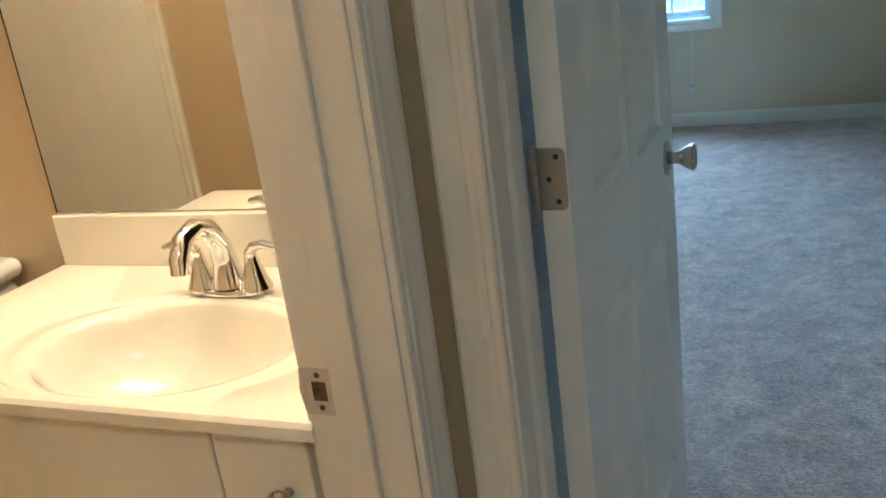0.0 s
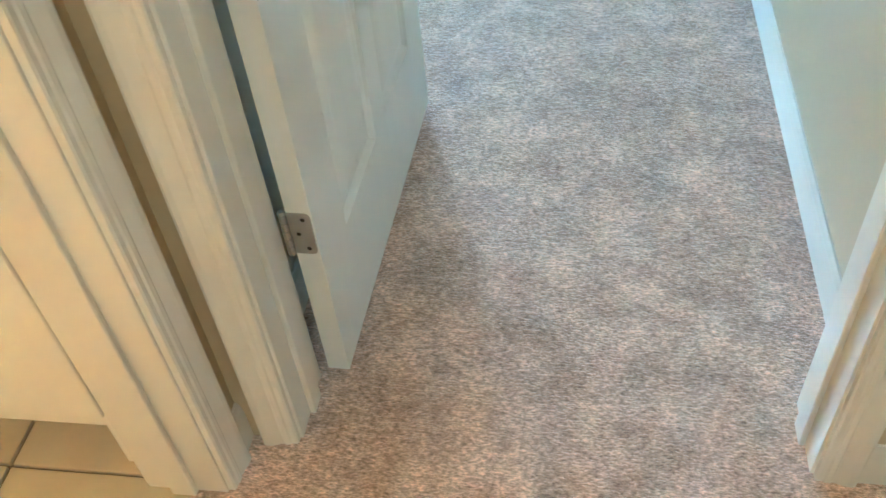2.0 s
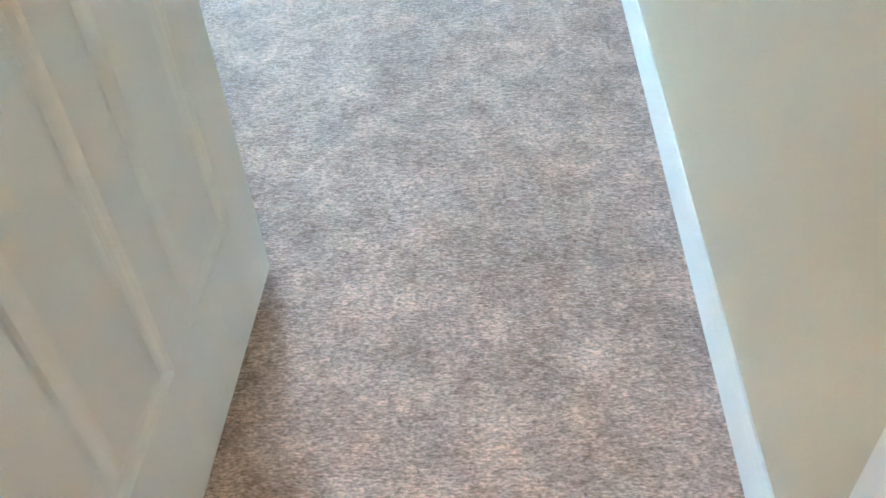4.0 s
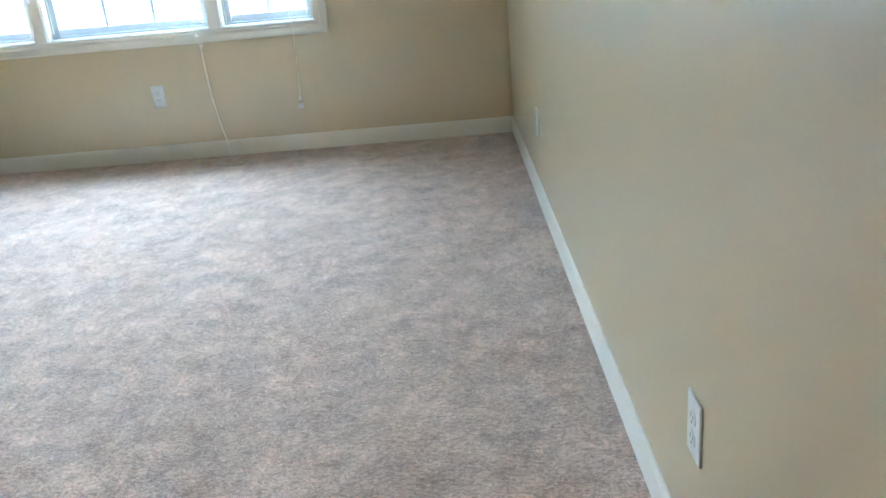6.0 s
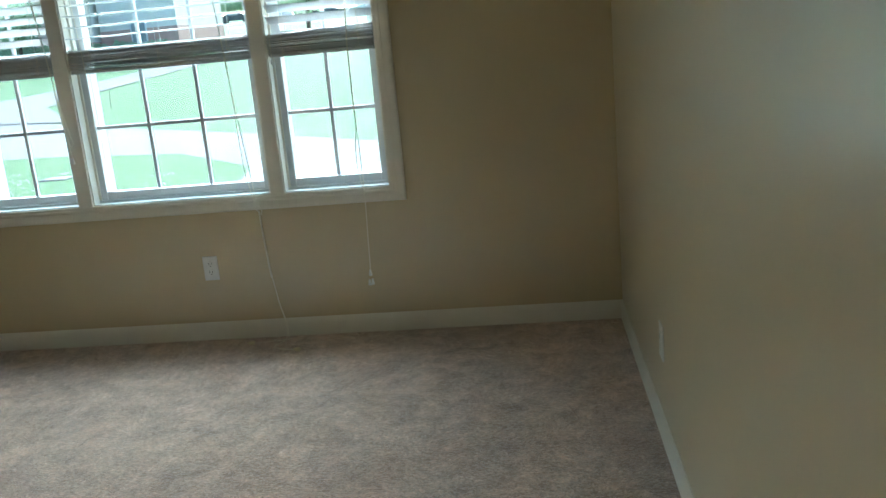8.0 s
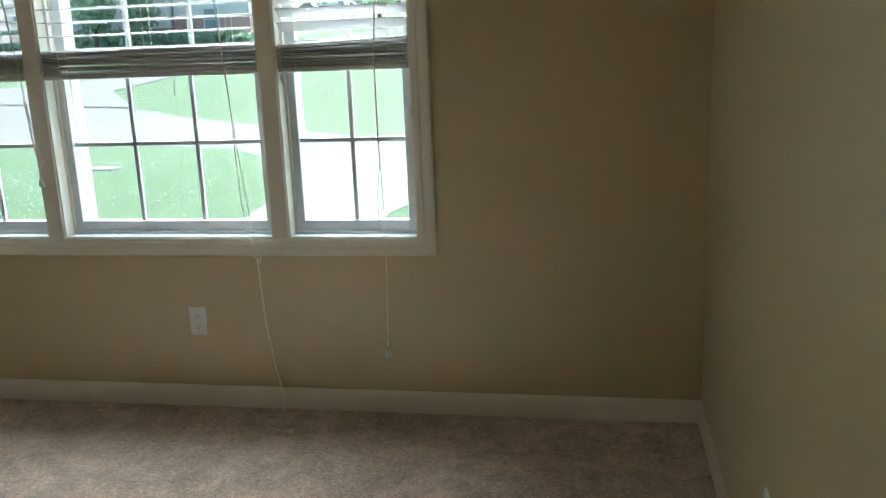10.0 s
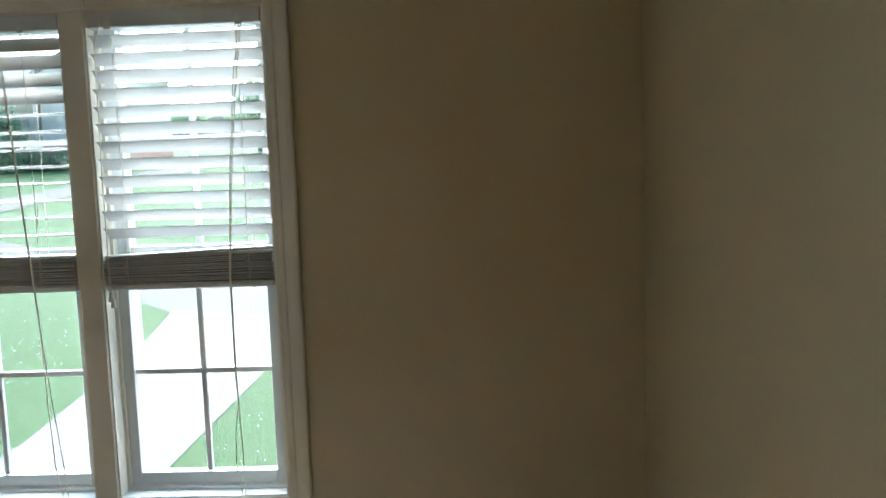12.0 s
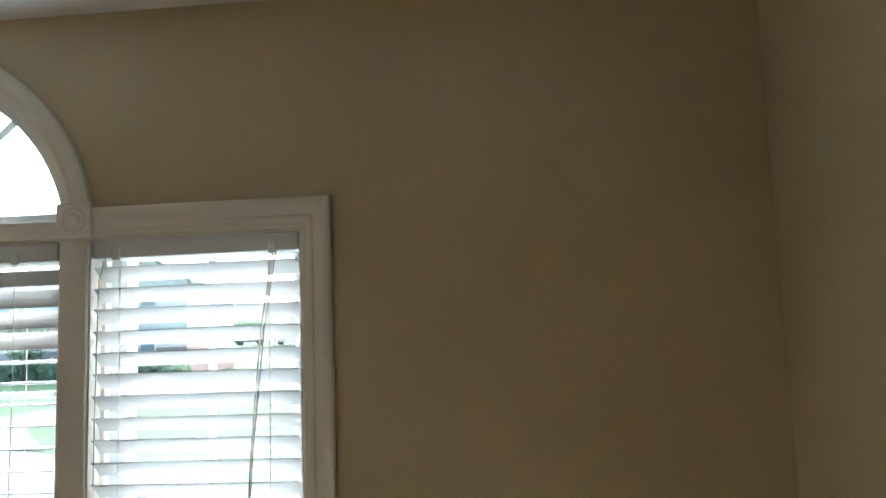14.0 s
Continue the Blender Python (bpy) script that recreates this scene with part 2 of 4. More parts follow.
def moulding(bm, prof, p0, p1, u, v, m0=0.0, m1=0.0):
    """A profile of (across, out) swept from p0 to p1; m0 and m1 slant the ends for mitres."""
    p0, p1, u, v = Vector(p0), Vector(p1), Vector(u), Vector(v)
    d = (p1 - p0).normalized()
    a = [bm.verts.new(p0 + u * s + v * o + d * (m0 * s)) for s, o in prof]
    c = [bm.verts.new(p1 + u * s + v * o + d * (m1 * s)) for s, o in prof]
    n = len(prof)
    for k in range(n):
        bm.faces.new((a[k], a[(k + 1) % n], c[(k + 1) % n], c[k]))
    bm.faces.new(a)
    bm.faces.new(c)
    return bm


CASING = [(0, 0), (0, 0.009), (0.003, 0.011), (0.010, 0.011), (0.013, 0.013), (0.019, 0.0135), (0.023, 0.012), (0.030, 0.014),
          (0.041, 0.0175), (0.049, 0.018), (0.053, 0.0165), (0.055, 0.013), (0.055, 0)]
WCASING = [(s * 0.066 / 0.055, o * 1.05) for s, o in CASING]
BASE = [(0, 0), (0, 0.010), (0.060, 0.010), (0.066, 0.009), (0.073, 0.0085), (0.079, 0.006), (0.085, 0.004), (0.085, 0)]

# ---- large structure ----
R, F, L, CZ = 0.907, 4.945, -2.99, 2.535      # bedroom: east wall, window wall, west wall, ceiling
XC = -1.043                                    # middle of the window
BX = -0.12                                     # bathroom face of the hall's west wall
BW, BN, BS = -2.45, 0.40, -0.95                # bathroom: west, mirror wall, south wall

bm = bmesh.new()
box(bm, L - 0.1, R + 0.1, 0.0, F + 0.14, -0.06, 0.0)
box(bm, -0.055, 1.75, -3.3, 0.0, -0.06, 0.0)
setting("floor", bm, CARPET, "beige cut-pile carpet with vacuum and foot marks", "carpet")

bm = bmesh.new()
box(bm, BW - 0.1, -0.055, BS - 0.1, BN + 0.1, -0.06, -0.009)
bath_floor = setting("floor_bathroom", bm, GROUT, "tan square ceramic tiles with dark grout lines", "tile floor")

bm = bmesh.new()
box(bm, L - 0.1, R + 0.1, 0.06, F + 0.14, CZ, CZ + 0.1)
setting("ceiling", bm, CEIL, "flat white textured bedroom ceiling", "ceiling")
bm = bmesh.new()
box(bm, BW - 0.1, 1.75, -3.3, 0.06, CZ, CZ + 0.1)
box(bm, BW - 0.1, BX, 0.06, BN + 0.1, CZ - 0.003, CZ + 0.1)
setting("ceiling_hall", bm, CEIL, "flat white ceiling over hall and bathroom", "ceiling")

# window wall with a rectangular opening and an arch over its middle
WX0, WX1, WZ0, WZ1 = 2 * XC + 0.083, -0.083, 0.672, 2.014
AR, AZ = 0.44, 2.0
bm = bmesh.new()
box(bm, L - 0.1, WX0, F, F + 0.14, -0.06, CZ)
box(bm, WX1, R + 0.1, F, F + 0.14, -0.06, CZ)
box(bm, WX0, WX1, F, F + 0.14, -0.06, WZ0)
box(bm, WX0, XC - AR, F, F + 0.14, WZ1, CZ)
box(bm, XC + AR, WX1, F, F + 0.14, WZ1, CZ)
N = 40
xs = [XC - AR * math.cos(math.pi * i / N) for i in range(N + 1)]
arc = [(x, max(WZ1, AZ + math.sqrt(max(0.0, AR * AR - (x - XC) ** 2)))) for x in xs]
for (xa, za), (xb, zb) in zip(arc, arc[1:]):
    q = [bm.verts.new((x, y, z)) for y in (F, F + 0.14) for x, z in ((xa, za), (xb, zb), (xb, CZ), (xa, CZ))]
    for idx in ((0, 1, 2, 3), (7, 6, 5, 4), (0, 4, 5, 1), (2, 6, 7, 3)):
        bm.faces.new([q[i] for i in idx])
setting("wall_north", bm, PAINT, "tan painted wall around the triple window", "wall")
setting("wall_east", boxm(R, R + 0.1, 0.06, F, -0.06, CZ), PAINT, "long tan painted bedroom wall with outlets", "wall")
setting("wall_west", boxm(L - 0.1, L, 0.12, F, -0.06, CZ), PAINT, "tan painted bedroom wall", "wall")
DX0, DX1, DZ = 0.09, 0.829, 2.05               # bedroom doorway
bm = bmesh.new()
box(bm, BX + 0.004, DX0 - 0.018, 0.0, 0.12, -0.06, CZ)
box(bm, DX1 + 0.018, 1.75, 0.0, 0.06, -0.06, CZ)
box(bm, DX1 + 0.018, R, 0.06, 0.12, -0.06, CZ)
box(bm, DX0 - 0.018, DX1 + 0.018, 0.0, 0.12, DZ + 0.018, CZ)
setting("wall_south", bm, PAINT, "tan painted wall with the bedroom doorway", "wall")
bm = bmesh.new()
box(bm, BW, BX, BN, BN + 0.1, -0.06, CZ)
setting("wall_mirror_side", bm, PAINT, "tan painted bathroom wall behind the vanity", "wall")
bm = bmesh.new()
box(bm, L - 0.1, BX, BN + 0.1, BN + 0.12, -0.06, CZ)
box(bm, BX, BX + 0.004, 0.12, BN + 0.12, -0.06, CZ)
setting("wall_closet_side", bm, PAINT, "tan painted closet lining behind the bathroom", "wall")
bm = bmesh.new()
box(bm, BX + 0.004, 0.02, 0.12, 1.02, -0.06, CZ)
box(bm, L - 0.1, BX + 0.004, 0.92, 1.02, -0.06, CZ)
setting("wall_closet", bm, PAINT, "tan painted wall behind the open bedroom door", "wall")
BJ0, BJ1 = -0.83, -0.10                        # bathroom doorway along y
bm = bmesh.new()
box(bm, BX, 0.0, BJ1 + 0.018, 0.0, -0.06, CZ)
box(bm, BX, BX + 0.004, 0.0, BN, -0.06, CZ)
box(bm, BX, 0.0, -3.3, BJ0 - 0.018, -0.06, CZ)
box(bm, BX, 0.0, BJ0 - 0.018, BJ1 + 0.018, DZ + 0.018, CZ)
setting("wall_hall_west", bm, PAINT, "tan painted hall wall with the bathroom doorway", "wall")
bm = bmesh.new()
box(bm, BW - 0.1, BW, BS, BN, -0.06, CZ)
box(bm, BW - 0.1, BX, BS - 0.1, BS, -0.06, CZ)
setting("wall_bathroom", bm, PAINT, "tan painted bathroom walls", "wall")
bm = bmesh.new()
box(bm, 1.65, 1.75, -3.2, 0.0, -0.06, CZ)
box(bm, 0.0, 1.75, -3.3, -3.2, -0.06, CZ)
setting("wall_hall", bm, PAINT, "tan painted hall walls", "wall")


# baseboards
def baseboard(p0, p1, out, name="baseboard"):
    bm = moulding(bmesh.new(), BASE, p0, p1, (0, 0, 1), out)
    return setting(name, bm, TRIM, "white moulded baseboard along the carpet", "baseboard")


baseboard((L, F, 0), (R, F, 0), (0, -1, 0))
baseboard((R, 0.12, 0), (R, F, 0), (-1, 0, 0))
baseboard((L, 1.02, 0), (L, F, 0), (1, 0, 0))
baseboard((L, 1.02, 0), (0.02, 1.02, 0), (0, 1, 0))
baseboard((0.02, 0.14, 0), (0.02, 1.02, 0), (1, 0, 0))
baseboard((0, -0.036, 0), (0, 0, 0), (1, 0, 0))
baseboard((0.89, 0, 0), (1.65, 0, 0), (0, -1, 0))
baseboard((0, -3.2, 0), (0, BJ0 - 0.06, 0), (1, 0, 0))
baseboard((1.65, -3.2, 0), (1.65, 0, 0), (-1, 0, 0))
baseboard((BW, BN, 0), (-0.99, BN, 0), (0, -1, 0))


# ---- bedroom doorway and door ----
def frame_trim(label, name="trim"):
    return thing(name, label, "door frame", kind="structure")


fr = frame_trim("white painted door frame with moulded casing")
bm = bmesh.new()
box(bm, DX0 - 0.018, DX0, 0.0, 0.12, 0, DZ, 0.001)
part("jamb", bm, TRIM, fr)
bm = boxm(DX1, DX1 + 0.018, 0.0, 0.12, 0, DZ, 0.001)
part("jamb", bm, TRIM, fr)
part("head_jamb", boxm(DX0 - 0.018, DX1 + 0.018, 0.0, 0.12, DZ, DZ + 0.018), TRIM, fr)
part("door_stop", boxm(DX0, DX0 + 0.009, 0.045, 0.082, 0, DZ, 0.0015), TRIM, fr)
part("door_stop", boxm(DX1 - 0.009, DX1, 0.045, 0.082, 0, DZ, 0.0015), TRIM, fr)
part("door_stop", boxm(DX0 + 0.009, DX1 - 0.009, 0.045, 0.082, DZ - 0.009, DZ), TRIM, fr)
for y, o in ((0.0, -1), (0.12, 1)):
    part("casing", moulding(bmesh.new(), CASING, (DX0 - 0.005, y, 0), (DX0 - 0.005, y, DZ + 0.005), (-1, 0, 0), (0, o, 0), 0, 1), TRIM, fr)
    part("casing", moulding(bmesh.new(), CASING, (DX1 + 0.005, y, 0), (DX1 + 0.005, y, DZ + 0.005), (1, 0, 0), (0, o, 0), 0, 1), TRIM, fr)
    part("casing", moulding(bmesh.new(), CASING, (DX0 - 0.005, y, DZ + 0.005), (DX1 + 0.005, y, DZ + 0.005), (0, 0, 1), (0, o, 0), -1, 1), TRIM, fr)

fb = frame_trim("white painted bathroom door frame with strike plate")
part("jamb", boxm(BX - 0.003, 0.0, BJ1, BJ1 + 0.018, 0, DZ, 0.001), TRIM, fb)
part("jamb", boxm(BX - 0.003, 0.0, BJ0 - 0.018, BJ0, 0, DZ, 0.001), TRIM, fb)
part("head_jamb", boxm(BX - 0.003, 0.0, BJ0 - 0.018, BJ1 + 0.018, DZ, DZ + 0.018), TRIM, fb)
part("door_stop", boxm(-0.083, -0.046, BJ1 - 0.010, BJ1, 0, DZ, 0.0015), TRIM, fb)
part("door_stop", boxm(-0.083, -0.046, BJ0, BJ0 + 0.010, 0, DZ, 0.0015), TRIM, fb)
part("door_stop", boxm(-0.083, -0.046, BJ0 + 0.010, BJ1 - 0.010, DZ - 0.009, DZ), TRIM, fb)
for x, o in ((0.0, 1), (BX, -1)):
    w = [(q * 0.059 / 0.055, k) for q, k in CASING]
    part("casing", moulding(bmesh.new(), w, (x, BJ1 + 0.005, 0), (x, BJ1 + 0.005, DZ + 0.005), (0, 1, 0), (o, 0, 0), 0, 1), TRIM, fb)
    part("casing", moulding(bmesh.new(), w, (x, BJ0 - 0.005, 0), (x, BJ0 - 0.005, DZ + 0.005), (0, -1, 0), (o, 0, 0), 0, 1), TRIM, fb)
    part("casing", moulding(bmesh.new(), w, (x, BJ0 - 0.005, DZ + 0.005), (x, BJ1 + 0.005, DZ + 0.005), (0, 0, 1), (o, 0, 0), -1, 1), TRIM, fb)
# dark brown for the screws and for the latch hole's shade
LATCHM = mat("dark_recess_and_screw", (0.05, 0.032, 0.02), 0.8, scale=60, bump=0, color2=(0.14, 0.085, 0.05), mix=0.2)
PLATEM = mat("painted_strike", (0.62, 0.58, 0.52), 0.4, metal=0.3, scale=40, fine=300, bump=0.1, dist=0.0004)
# strike plate with a lip that curls over the bathroom edge
SZ = 0.829
bm = bmesh.new()
box(bm, -0.123, -0.112, BJ1 - 0.0016, BJ1, SZ - 0.029, SZ + 0.029)
box(bm, -0.094, -0.086, BJ1 - 0.0016, BJ1, SZ - 0.029, SZ + 0.029)
box(bm, -0.112, -0.094, BJ1 - 0.0016, BJ1, SZ + 0.012, SZ + 0.029)
box(bm, -0.112, -0.094, BJ1 - 0.0016, BJ1, SZ - 0.029, SZ - 0.012)
tube(bm, [(-0.124, BJ1 + 0.001, SZ - 0.027), (-0.1255, BJ1 + 0.001, SZ), (-0.124, BJ1 + 0.001, SZ + 0.027)], [0.0022, 0.004, 0.0022], 8)
sp = part("strike_plate", bm, PLATEM, fb, "paint-smeared metal strike plate")
# no real hole: a flat sheet whose dark colour gives the recess its shade
part("latch_hole", boxm(-0.112, -0.094, BJ1 - 0.0009, BJ1 - 0.0004, SZ - 0.012, SZ + 0.012), LATCHM, sp)
for dz in (-0.020, 0.020):
    part("screw", lathe(bmesh.new(), [(0.0036, 0), (0.003, -0.001), (0.0005, -0.0006)], (-0.103, BJ1 - 0.0016, SZ + dz), "y", 10), LATCHM, sp)


def panel_face(bm, W, H, T, panels):
    """Both faces of a moulded door: width along x, thickness along y, raised fields in sunk panels."""
    for side, ysgn in ((0, -1), (T, 1)):
        xs = sorted({0, W, *[p[0] for p in panels], *[p[1] for p in panels]})
        zs = sorted({0, H, *[p[2] for p in panels], *[p[3] for p in panels]})
        for xa, xb in zip(xs, xs[1:]):
            for za, zb in zip(zs, zs[1:]):
                inside = any(p[0] <= xa and xb <= p[1] and p[2] <= za and zb <= p[3] for p in panels)
                if not inside:
                    bm.faces.new([bm.verts.new(q) for q in ((xa, side, za), (xb, side, za), (xb, side, zb), (xa, side, zb))])
        for x0, x1, z0, z1 in panels:
            prev = None
            for ins, dep in ((0, 0), (0.005, 0.0045), (0.014, 0.008), (0.022, 0.008), (0.036, 0.003), (0.045, 0.0015)):
                y = side - ysgn * dep
                ring = [bm.verts.new(q) for q in ((x0 + ins, y, z0 + ins), (x1 - ins, y, z0 + ins), (x1 - ins, y, z1 - ins), (x0 + ins, y, z1 - ins))]
                if prev:
                    for k in range(4):
                        bm.faces.new((prev[k], prev[(k + 1) % 4], ring[(k + 1) % 4], ring[k]))
                prev = ring
            bm.faces.new(prev)
    for q in (((0, 0, 0), (0, T, 0), (0, T, H), (0, 0, H)), ((W, 0, 0), (W, T, 0), (W, T, H), (W, 0, H)),
              ((0, 0, 0), (W, 0, 0), (W, T, 0), (0, T, 0)), ((0, 0, H), (W, 0, H), (W, T, H), (0, T, H))):
        bm.faces.new([bm.verts.new(p) for p in q])
    bmesh.ops.remove_doubles(bm, verts=bm.verts, dist=1e-5)
    return bm


def six_panels(W):
    s, m = 0.115, 0.072
    a, b_ = s, W / 2 - m / 2
    cols = ((a, b_), (W / 2 + m / 2, W - s))
    return [(c0, c1, z0, z1) for c0, c1 in cols for z0, z1 in ((0.212, 0.755), (0.908, 1.50), (1.60, 1.90))]


# Open bedroom door: width runs from the hinge, hall face turned to the east
DW, DT, DH = 0.722, 0.035, 2.02
door = thing("door_1", "white six-panel bedroom door standing open", "door", kind="structure")
door.matrix_world = pose(0.1395, 0.122, 0.016, 0, 0, 87.8)
slab = part("slab", panel_face(bmesh.new(), DW, DH, DT, six_panels(DW)), DOORM, door)


def knob(parent, x, z, y, s, mats, faceted=False):
    """A flared door knob on a round rose, on the face at y, pointing along s."""
    o = lambda d: y + s * d
    k = part("door_knob", lathe(bmesh.new(), [(0.012, 0.010), (0.0115, 0.020), (0.012, 0.023), (0.018, 0.033), (0.0245, 0.044), (0.0255, 0.049), (0.0235, 0.0525), (0.0205, 0.0525), (0.019, 0.0505), (0.008, 0.0515), (0.002, 0.0515)],
                                (0, 0, 0), "y", 8 if faceted else 20), mats, parent, "polished metal door knob", smooth=True)
    k.matrix_basis = Matrix.Translation((x, y, z)) @ (Matrix.Identity(4) if s > 0 else Matrix.Rotation(math.pi, 4, "Z"))
    part("rose", lathe(bmesh.new(), [(0.032, 0), (0.032, 0.004), (0.026, 0.009), (0.013, 0.012), (0.002, 0.0125)], (0, 0, 0), "y", 28), mats, k, smooth=True)
    return k


knob(door, DW - 0.076, 0.841, 0.0, -1, KNOBM)
knob(door, DW - 0.076, 0.841, DT, 1, KNOBM)
part("latch_plate", boxm(DW, DW + 0.0012, DT / 2 - 0.0125, DT / 2 + 0.0125, 0.820, 0.876), NICKEL, door)
part("latch_bolt", boxm(DW, DW + 0.009, DT / 2 - 0.006, DT / 2 + 0.006, 0.840, 0.856, 0.002), NICKEL, door)


def hinge_at(zc):
    bm = bmesh.new()
    lw, lh = 0.033, 0.075
    # leaf with rounded outer corners, lying on the hinge edge of the slab
    pts = [(DT, -lh / 2), (DT - lw + 0.008, -lh / 2)]
    pts += [(DT - lw + 0.008 - 0.008 * math.sin(a), -lh / 2 + 0.008 - 0.008 * math.cos(a)) for a in (0.5, 1.0, math.pi / 2)]
    pts += [(DT - lw + 0.008 - 0.008 * math.sin(a), lh / 2 - 0.008 + 0.008 * math.cos(a)) for a in (math.pi / 2, 1.0, 0.5)]
    pts += [(DT - lw + 0.008, lh / 2), (DT, lh / 2)]
    lo = [bm.verts.new((0.0, y, zc + z)) for y, z in pts]
    hi = [bm.verts.new((-0.0022, y, zc + z)) for y, z in pts]
    n = len(pts)
    for k in range(n):
        bm.faces.new((lo[k], lo[(k + 1) % n], hi[(k + 1) % n], hi[k]))
    bm.faces.new(hi)
    leaf = part("hinge", bm, NICKEL, door, "satin nickel butt hinge")
    bm = bmesh.new()
    for i in range(5):
        z0 = zc - lh / 2 + i * lh / 5
        lathe(bm, [(0.0052, z0 + 0.0006), (0.0056, z0 + 0.0016), (0.0056, z0 + lh / 5 - 0.0016), (0.0052, z0 + lh / 5 - 0.0006)], (-0.004, DT + 0.0045, 0), "z", 14)
    part("knuckle", bm, NICKEL, leaf, smooth=True)
    bm = lathe(bmesh.new(), [(0.003, zc - lh / 2 - 0.003), (0.0045, zc - lh / 2), (0.0045, zc + lh / 2), (0.006, zc + lh / 2 + 0.002), (0.004, zc + lh / 2 + 0.005)], (-0.004, DT + 0.0045, 0), "z", 12)
    part("pin", bm, NICKEL, leaf, smooth=True)
    for y, z in ((DT - 0.022, 0.027), (DT - 0.012, 0.0), (DT - 0.022, -0.027)):
        part("screw", lathe(bmesh.new(), [(0.0034, -0.0022), (0.0030, -0.0027), (0.0006, -0.0022)], (0, y, zc + z), "x", 10), DARK, leaf)


for zc in (0.305, 0.985, 1.80):
    hinge_at(zc)

# ---- triple window with an arched light ----
win = thing("window_1", "white triple double-hung window with arched top light", "window", kind="structure")
WF = F                                          # room face of the wall
UNITS = [(WX0, XC - 0.483, 2), (XC - 0.418, XC + 0.418, 3), (XC + 0.480, WX1, 2)]   # openings and panes across


def wcas(p0, p1, u, m0, m1):
    return part("casing", moulding(bmesh.new(), WCASING, p0, p1, u, (0, -1, 0), m0, m1), TRIM, win)


wcas((WX1, WF, WZ0), (WX1, WF, WZ1), (1, 0, 0), -1, 1)
wcas((WX0, WF, WZ0), (WX0, WF, WZ1), (-1, 0, 0), -1, 1)
wcas((WX0, WF, WZ0), (WX1, WF, WZ0), (0, 0, -1), -1, 1)
RB = 0.040                                      # half a corner block
BLX = 0.453                                     # block centres from the middle
wcas((XC + BLX + RB, WF, WZ1), (WX1, WF, WZ1), (0, 0, 1), 0, 1)
wcas((WX0, WF, WZ1), (XC - BLX - RB, WF, WZ1), (0, 0, 1), -1, 0)
# mullion boards between the units
for s in (-1, 1):
    x0, x1 = sorted((XC + s * 0.418, XC + s * 0.481))
    bm = boxm(x0, x1, WF - 0.012, WF + 0.10, WZ0 - 0.001, WZ1 + 0.01, 0.002)
    part("mullion", bm, TRIM, win)
part("transom_board", boxm(XC - BLX + RB, XC + BLX - RB, WF - 0.012, WF + 0.10, WZ1 - 0.001, 2.056, 0.002), TRIM, win)
# corner blocks with turned rosettes
for s in (-1, 1):
    cx, cz = XC + s * BLX, 2.051
    blk = part("corner_block", boxm(cx - RB, cx + RB, WF - 0.024, WF, cz - RB, cz + RB, 0.002), TRIM, win)
    prof = [(0.029, 0), (0.029, 0.0025), (0.025, 0.0045), (0.020, 0.002), (0.017, 0.0008), (0.013, 0.003), (0.010, 0.0045), (0.005, 0.0035), (0.001, 0.003)]
    part("rosette", lathe(bmesh.new(), [(r, -h) for r, h in prof], (cx, WF - 0.0238, cz), "y", 28), TRIM, blk, smooth=True)
# arched casing
bm = bmesh.new()
rings = []
a0 = math.asin((2.089 - AZ) / 0.47)
for i in range(49):
    a = a0 + (math.pi - 2 * a0) * i / 48
    rings.append([bm.verts.new((XC + (AR - 0.010 + s) * math.cos(a), WF - o, AZ + (AR - 0.010 + s) * math.sin(a))) for s, o in [(q * 0.98, o) for q, o in WCASING]])
for p, q in zip(rings, rings[1:]):
    n = len(p)
    for k in range(n):
        bm.faces.new((p[k], p[(k + 1) % n], q[(k + 1) % n], q[k]))
bm.faces.new(rings[0])
bm.faces.new(rings[-1])
part("arch_casing", bm, TRIM, win, smooth=True)
# arched frame, glass and sunburst bars
bm = bmesh.new()
rings = []
for i in range(41):
    a = math.pi * i / 40
    rings.append([bm.verts.new((XC + r * math.cos(a), y, 2.056 + max(0.0, (AZ - 2.056) + r * math.sin(a)))) for r, y in ((0.44, WF + 0.03), (0.405, WF + 0.03), (0.405, WF + 0.085), (0.44, WF + 0.085))])
for p, q in zip(rings, rings[1:]):
    for k in range(4):
        bm.faces.new((p[k], p[(k + 1) % 4], q[(k + 1) % 4], q[k]))
bmesh.ops.remove_doubles(bm, verts=bm.verts, dist=1e-5)
afr = part("arch_frame", bm, VINYL, win, smooth=True)
part("arch_sill", boxm(XC - 0.42, XC + 0.42, WF + 0.03, WF + 0.085, 2.056, 2.08, 0.002), VINYL, win)
for deg in (45, 135):
    a = radians(deg)
    p0 = Vector((XC + 0.16 * math.cos(a), WF + 0.062, 2.07 + 0.16 * math.sin(a)))
    p1 = Vector((XC + 0.40 * math.cos(a), WF + 0.062, 2.045 + 0.40 * math.sin(a)))
    part("glazing_bar", tube(bmesh.new(), [p0, p1], 0.009, 6), VINYL, win)
bm = bmesh.new()
pts = [(XC + 0.16 * math.cos(math.pi * i / 16), WF + 0.062, 2.07 + 0.16 * math.sin(math.pi * i / 16)) for i in range(17)]
part("glazing_bar", tube(bm, pts, 0.009, 6), VINYL, win)
bm = bmesh.new()
pts = [(XC + 0.407 * math.cos(math.pi * i / 32), max(2.078, AZ + 0.407 * math.sin(math.pi * i / 32))) for i in range(33)]
fr0 = [bm.verts.new((x, WF + 0.060, z)) for x, z in pts]
fr1 = [bm.verts.new((x, WF + 0.064, z)) for x, z in pts]
n = len(pts)
